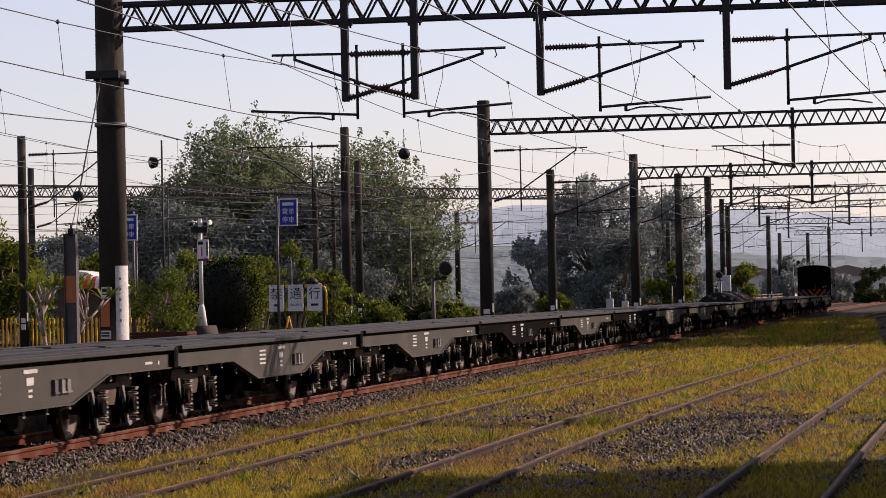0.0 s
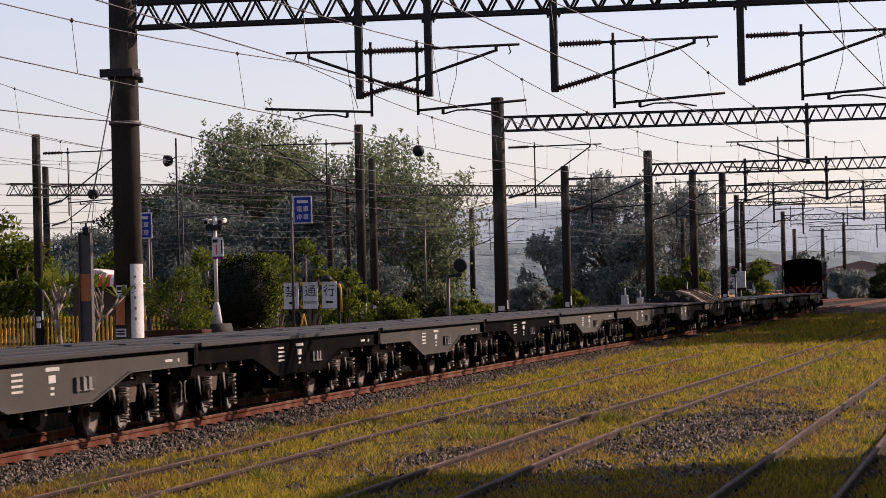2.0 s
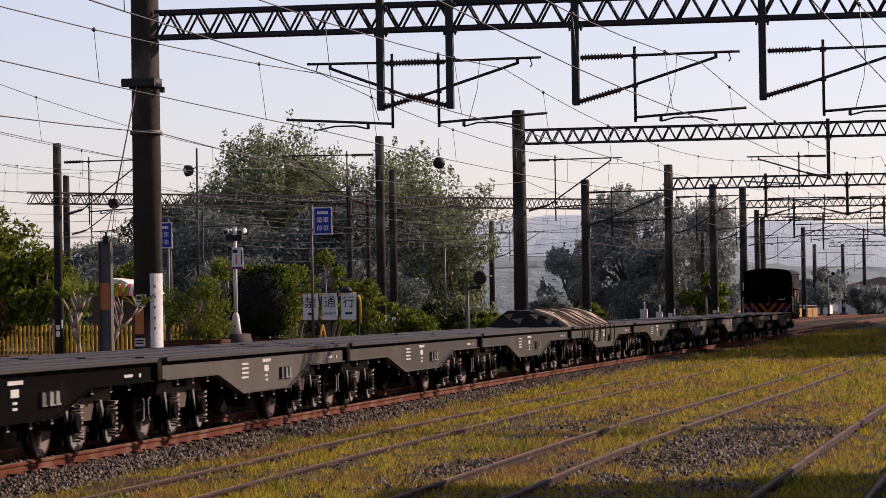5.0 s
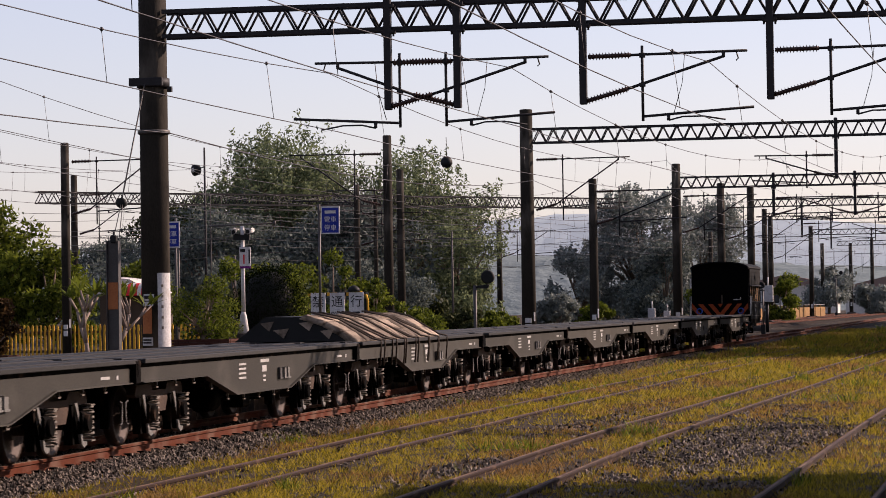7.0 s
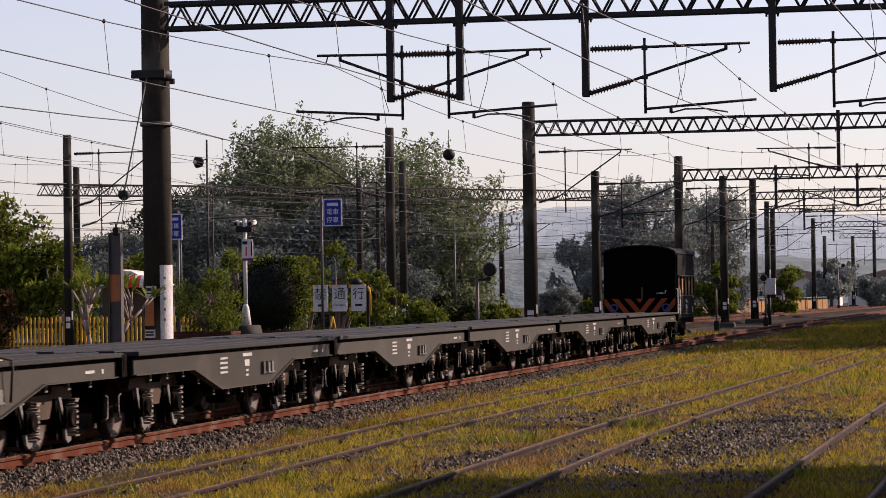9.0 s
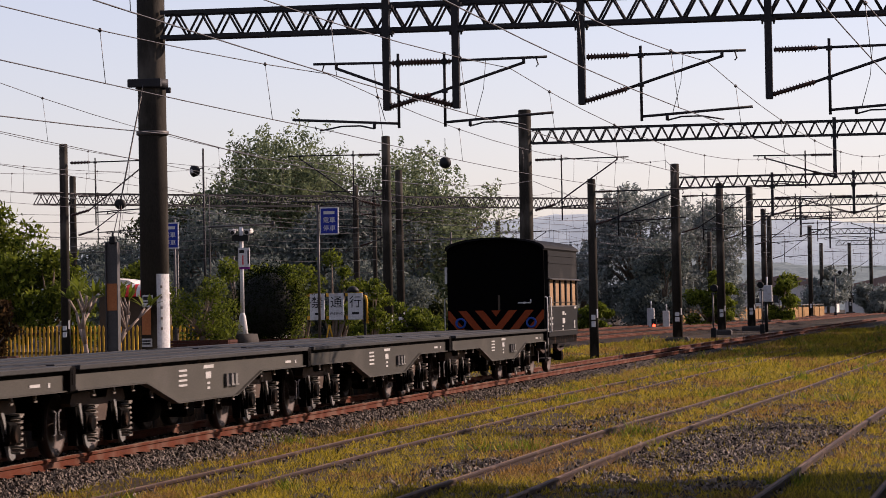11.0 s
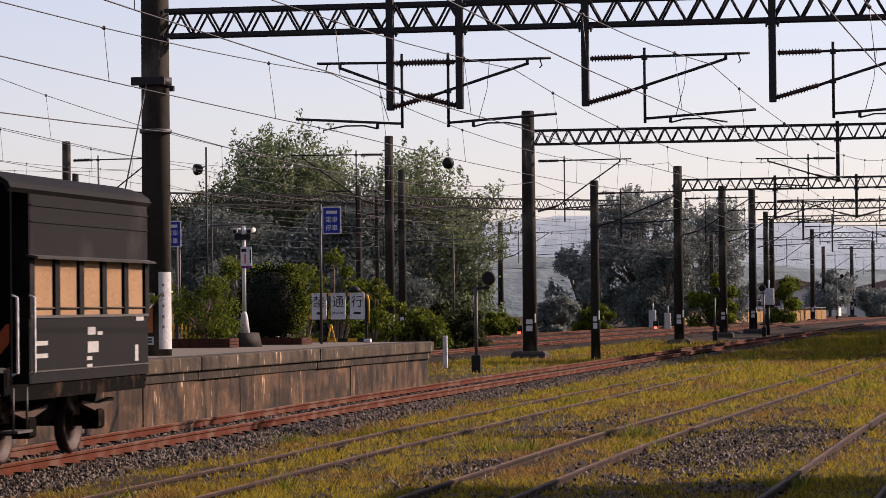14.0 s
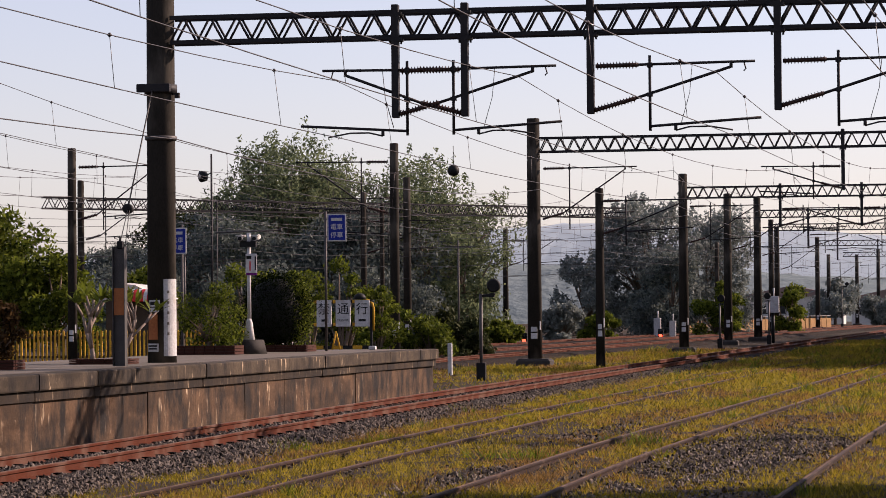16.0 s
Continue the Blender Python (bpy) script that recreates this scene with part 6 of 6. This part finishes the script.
# both backdrops carry the haze of the air in their colours
make_hill("backdrop", 820, [(-420, 18), (-300, 22), (-200, 27), (-147, 29.5), (-110, 30), (-81, 28.5), (-46, 27), (-25, 25), (20, 20), (120, 12)], -420, 160, 3.0, 120, "wooded ridge in the distance, air haze put into its colour", M_HILL)
make_hill("backdrop", 470, [(-260, 12), (-180, 11), (-120, 12), (-70, 10), (-40, 9), (-20, 7.5), (10, 6), (80, 5)], -260, 90, 8.0, 50, "low tree line before the ridge, coloured for haze", mat("tree_line_in_painted_haze", (0.15, 0.18, 0.185), (0.11, 0.14, 0.14), rough=1, scale=0.06, fine=0.5, bump=0.2, dist=3, spec=0, amp=0.18))

# unseen building and trees, added to cast shade on the yard
t = thing("station_building", (9.0, 22.0, -0.3), "plain plastered building, unseen, added to shade the yard", "building", kind="")
part("wall", Shape().box((0, 0, 2.6), (12, 28, 5.2)), M_PLASTER, t)
part("roof", Shape().box((0, 0, 5.3), (12.8, 28.8, 0.2)), M_ROOF, t)
for i in range(19):
    make_tree(4.6 + (i % 3) * 1.5, 107 + i * 6.8, -0.3, 12.0, 4.6, 5500, 0.3, M_L_DARK, "leafy tree, unseen, added to shade the far yard", 70 + i, low=0.05, clumps=34, group="yard trees")


# ---------- grass and stones ----------
def bare(x, y):
    """Where gravel and soil show through: 1 bare, 0 grown over."""
    d = 0.0
    if SIDE_B(y) + 0.75 < x < SIDE_C(y) - 0.75:
        d = max(d, 1.25 - math.hypot((y - 40.5) / 7.5, (x - (SIDE_B(y) + 1.75)) / 1.25))
    if SIDE_A(y) + 1.4 < x < SIDE_B(y) - 0.5:
        d = max(d, 1.1 - math.hypot((y - 34.5) / 3.0, (x - (SIDE_B(y) - 1.0)) / 0.7))
    d = max(d, 1.4 * noise.noise((x * 0.4, y * 0.14, 12.0)) + 1.3 * noise.noise((x * 1.8, y * 0.7, 3.0)) + 0.0)
    d = max(d, 1.8 * noise.noise((x * 5.0, y * 2.2, 17.0)) + 0.9 * noise.noise((x * 0.9, y * 0.35, 23.0)))
    for c in (SIDE_A, SIDE_B, SIDE_C):
        for o in (-0.56, 0.56):
            if abs(x - c(y) - o) < 0.10:
                d = max(d, 1.0)
    return d


def make_grass():
    rng = np.random.default_rng(5)
    kinds = {"grass": [], "grass_tufts": [], "straw_grass": []}
    for i in range(520000):
        far = i % 12 == 0
        if far:
            y = 68 + 75 * rng.random()
            x0, x1 = BACK_A(y) + 2.2, MAIN(y) - 1.7
            b = 1.5 * noise.noise((x0 * 0.2, y * 0.1, 2.0)) + 0.2
        else:
            y = 26 + 150 * rng.random() ** 2.4
            x0, x1 = MAIN(y) + 1.12 + 0.35 * noise.noise((0.0, y * 0.5, 40.0)), min(2.0, -0.02 * y + 0.6)
        x = x0 + (x1 - x0) * rng.random()
        if not far:
            b = bare(x, y)
        if rng.random() < min(0.9, b * 1.5 + 0.05):
            continue
        if x < x0 + 0.35 and rng.random() < 0.5:
            continue
        tuft = noise.noise((x * 0.9, y * 0.4, 30.0)) > 0.46
        h = (0.02 + 0.075 * rng.random() ** 1.7) * (1.0 + (y - 30) / 90)
        if tuft:
            h *= 2.1
        w = 0.007 * (1 + (y - 30) / 45)
        a = rng.random() * 6.283
        dx, dy = math.cos(a) * w, math.sin(a) * w
        lx, ly = (rng.random() - 0.5) * h * 1.8, (rng.random() - 0.5) * h * 1.8
        z = soil_z(x, y) - 0.008
        dry = noise.noise((x * 0.45, y * 0.16, 51.0)) + 0.5 * noise.noise((x * 2.0, y * 0.9, 8.0)) + 0.55 * (rng.random() - 0.5)
        kind = "grass_tufts" if tuft and rng.random() < 0.6 else ("straw_grass" if dry > 0.2 else "grass")
        kinds[kind].append(((x - dx, y - dy, z), (x + dx, y + dy, z), (x + lx, y + ly, z + h)))
    for name, tri in kinds.items():
        vs = [p for t3 in tri for p in t3]
        m = {"grass": M_GRASS, "grass_tufts": M_TUFT, "straw_grass": M_STRAW}[name]
        me = raw_mesh(name, vs, [(3 * i, 3 * i + 1, 3 * i + 2) for i in range(len(tri))], m)
        label = {"grass": "short yellow-green grass over the sidings", "grass_tufts": "taller fresh green grass tufts among the rails", "straw_grass": "dry straw-coloured grass in patches over the sidings"}[name]
        tagged(new(name, me), label, "grass", kind="stuff")


def make_stones():
    rng = np.random.default_rng(6)
    pts = []
    for _ in range(30000):
        y = 26 + 75 * rng.random() ** 1.7
        if rng.random() < 0.72:
            o = 0.68 + 0.85 * rng.random()
            f = max(0.0, (o - 1.0) / 0.65)
            z = -0.15 - 0.13 * min(1, f)
        else:
            o = -0.5 + 1.0 * rng.random()
            z = -0.14
        pts.append((MAIN(y) + o, y, z))
    for _ in range(26000):
        y = 30 + 26 * rng.random()
        x = SIDE_B(y) + 0.6 + 3.2 * rng.random() if rng.random() < 0.8 else SIDE_B(y) - 0.6 - 1.2 * rng.random()
        if bare(x, y) > 0.35 + 0.3 * rng.random() and x < SIDE_C(y) - 0.62:
            pts.append((x, y, soil_z(x, y)))
    for _ in range(36000):
        y = 26 + 70 * rng.random() ** 1.8
        x = MAIN(y) + 2.3 + 9.7 * rng.random()
        if x < 1.5 and bare(x, y) > 0.55 + 0.5 * rng.random():
            pts.append((x, y, soil_z(x, y) - 0.008))
    vs, fs = [], []
    octa = [(1, 0, 0), (-1, 0, 0), (0, 1, 0), (0, -1, 0), (0, 0, 1), (0, 0, -1)]
    tri = [(0, 2, 4), (2, 1, 4), (1, 3, 4), (3, 0, 4), (2, 0, 5), (1, 2, 5), (3, 1, 5), (0, 3, 5)]
    for x, y, z in pts:
        s = 0.014 + 0.022 * rng.random() ** 1.5
        q = Euler((rng.random() * 6, rng.random() * 6, rng.random() * 6)).to_matrix()
        o = len(vs)
        j = 0.7 + 0.6 * rng.random(6)
        for k, p in enumerate(octa):
            e = q @ Vector((p[0] * s * j[k] * 1.25, p[1] * s * j[k], p[2] * s * j[k] * 0.8))
            vs.append((x + e.x, y + e.y, z + e.z + s * 0.4))
        fs += [(a + o, b + o, c + o) for a, b, c in tri]
    tagged(new("ballast_stones", raw_mesh("ballast_stones", vs, fs, M_PEBBLE)), "loose grey crushed stones beside the rails", "stones", kind="stuff")


make_grass()
make_stones()


motions()
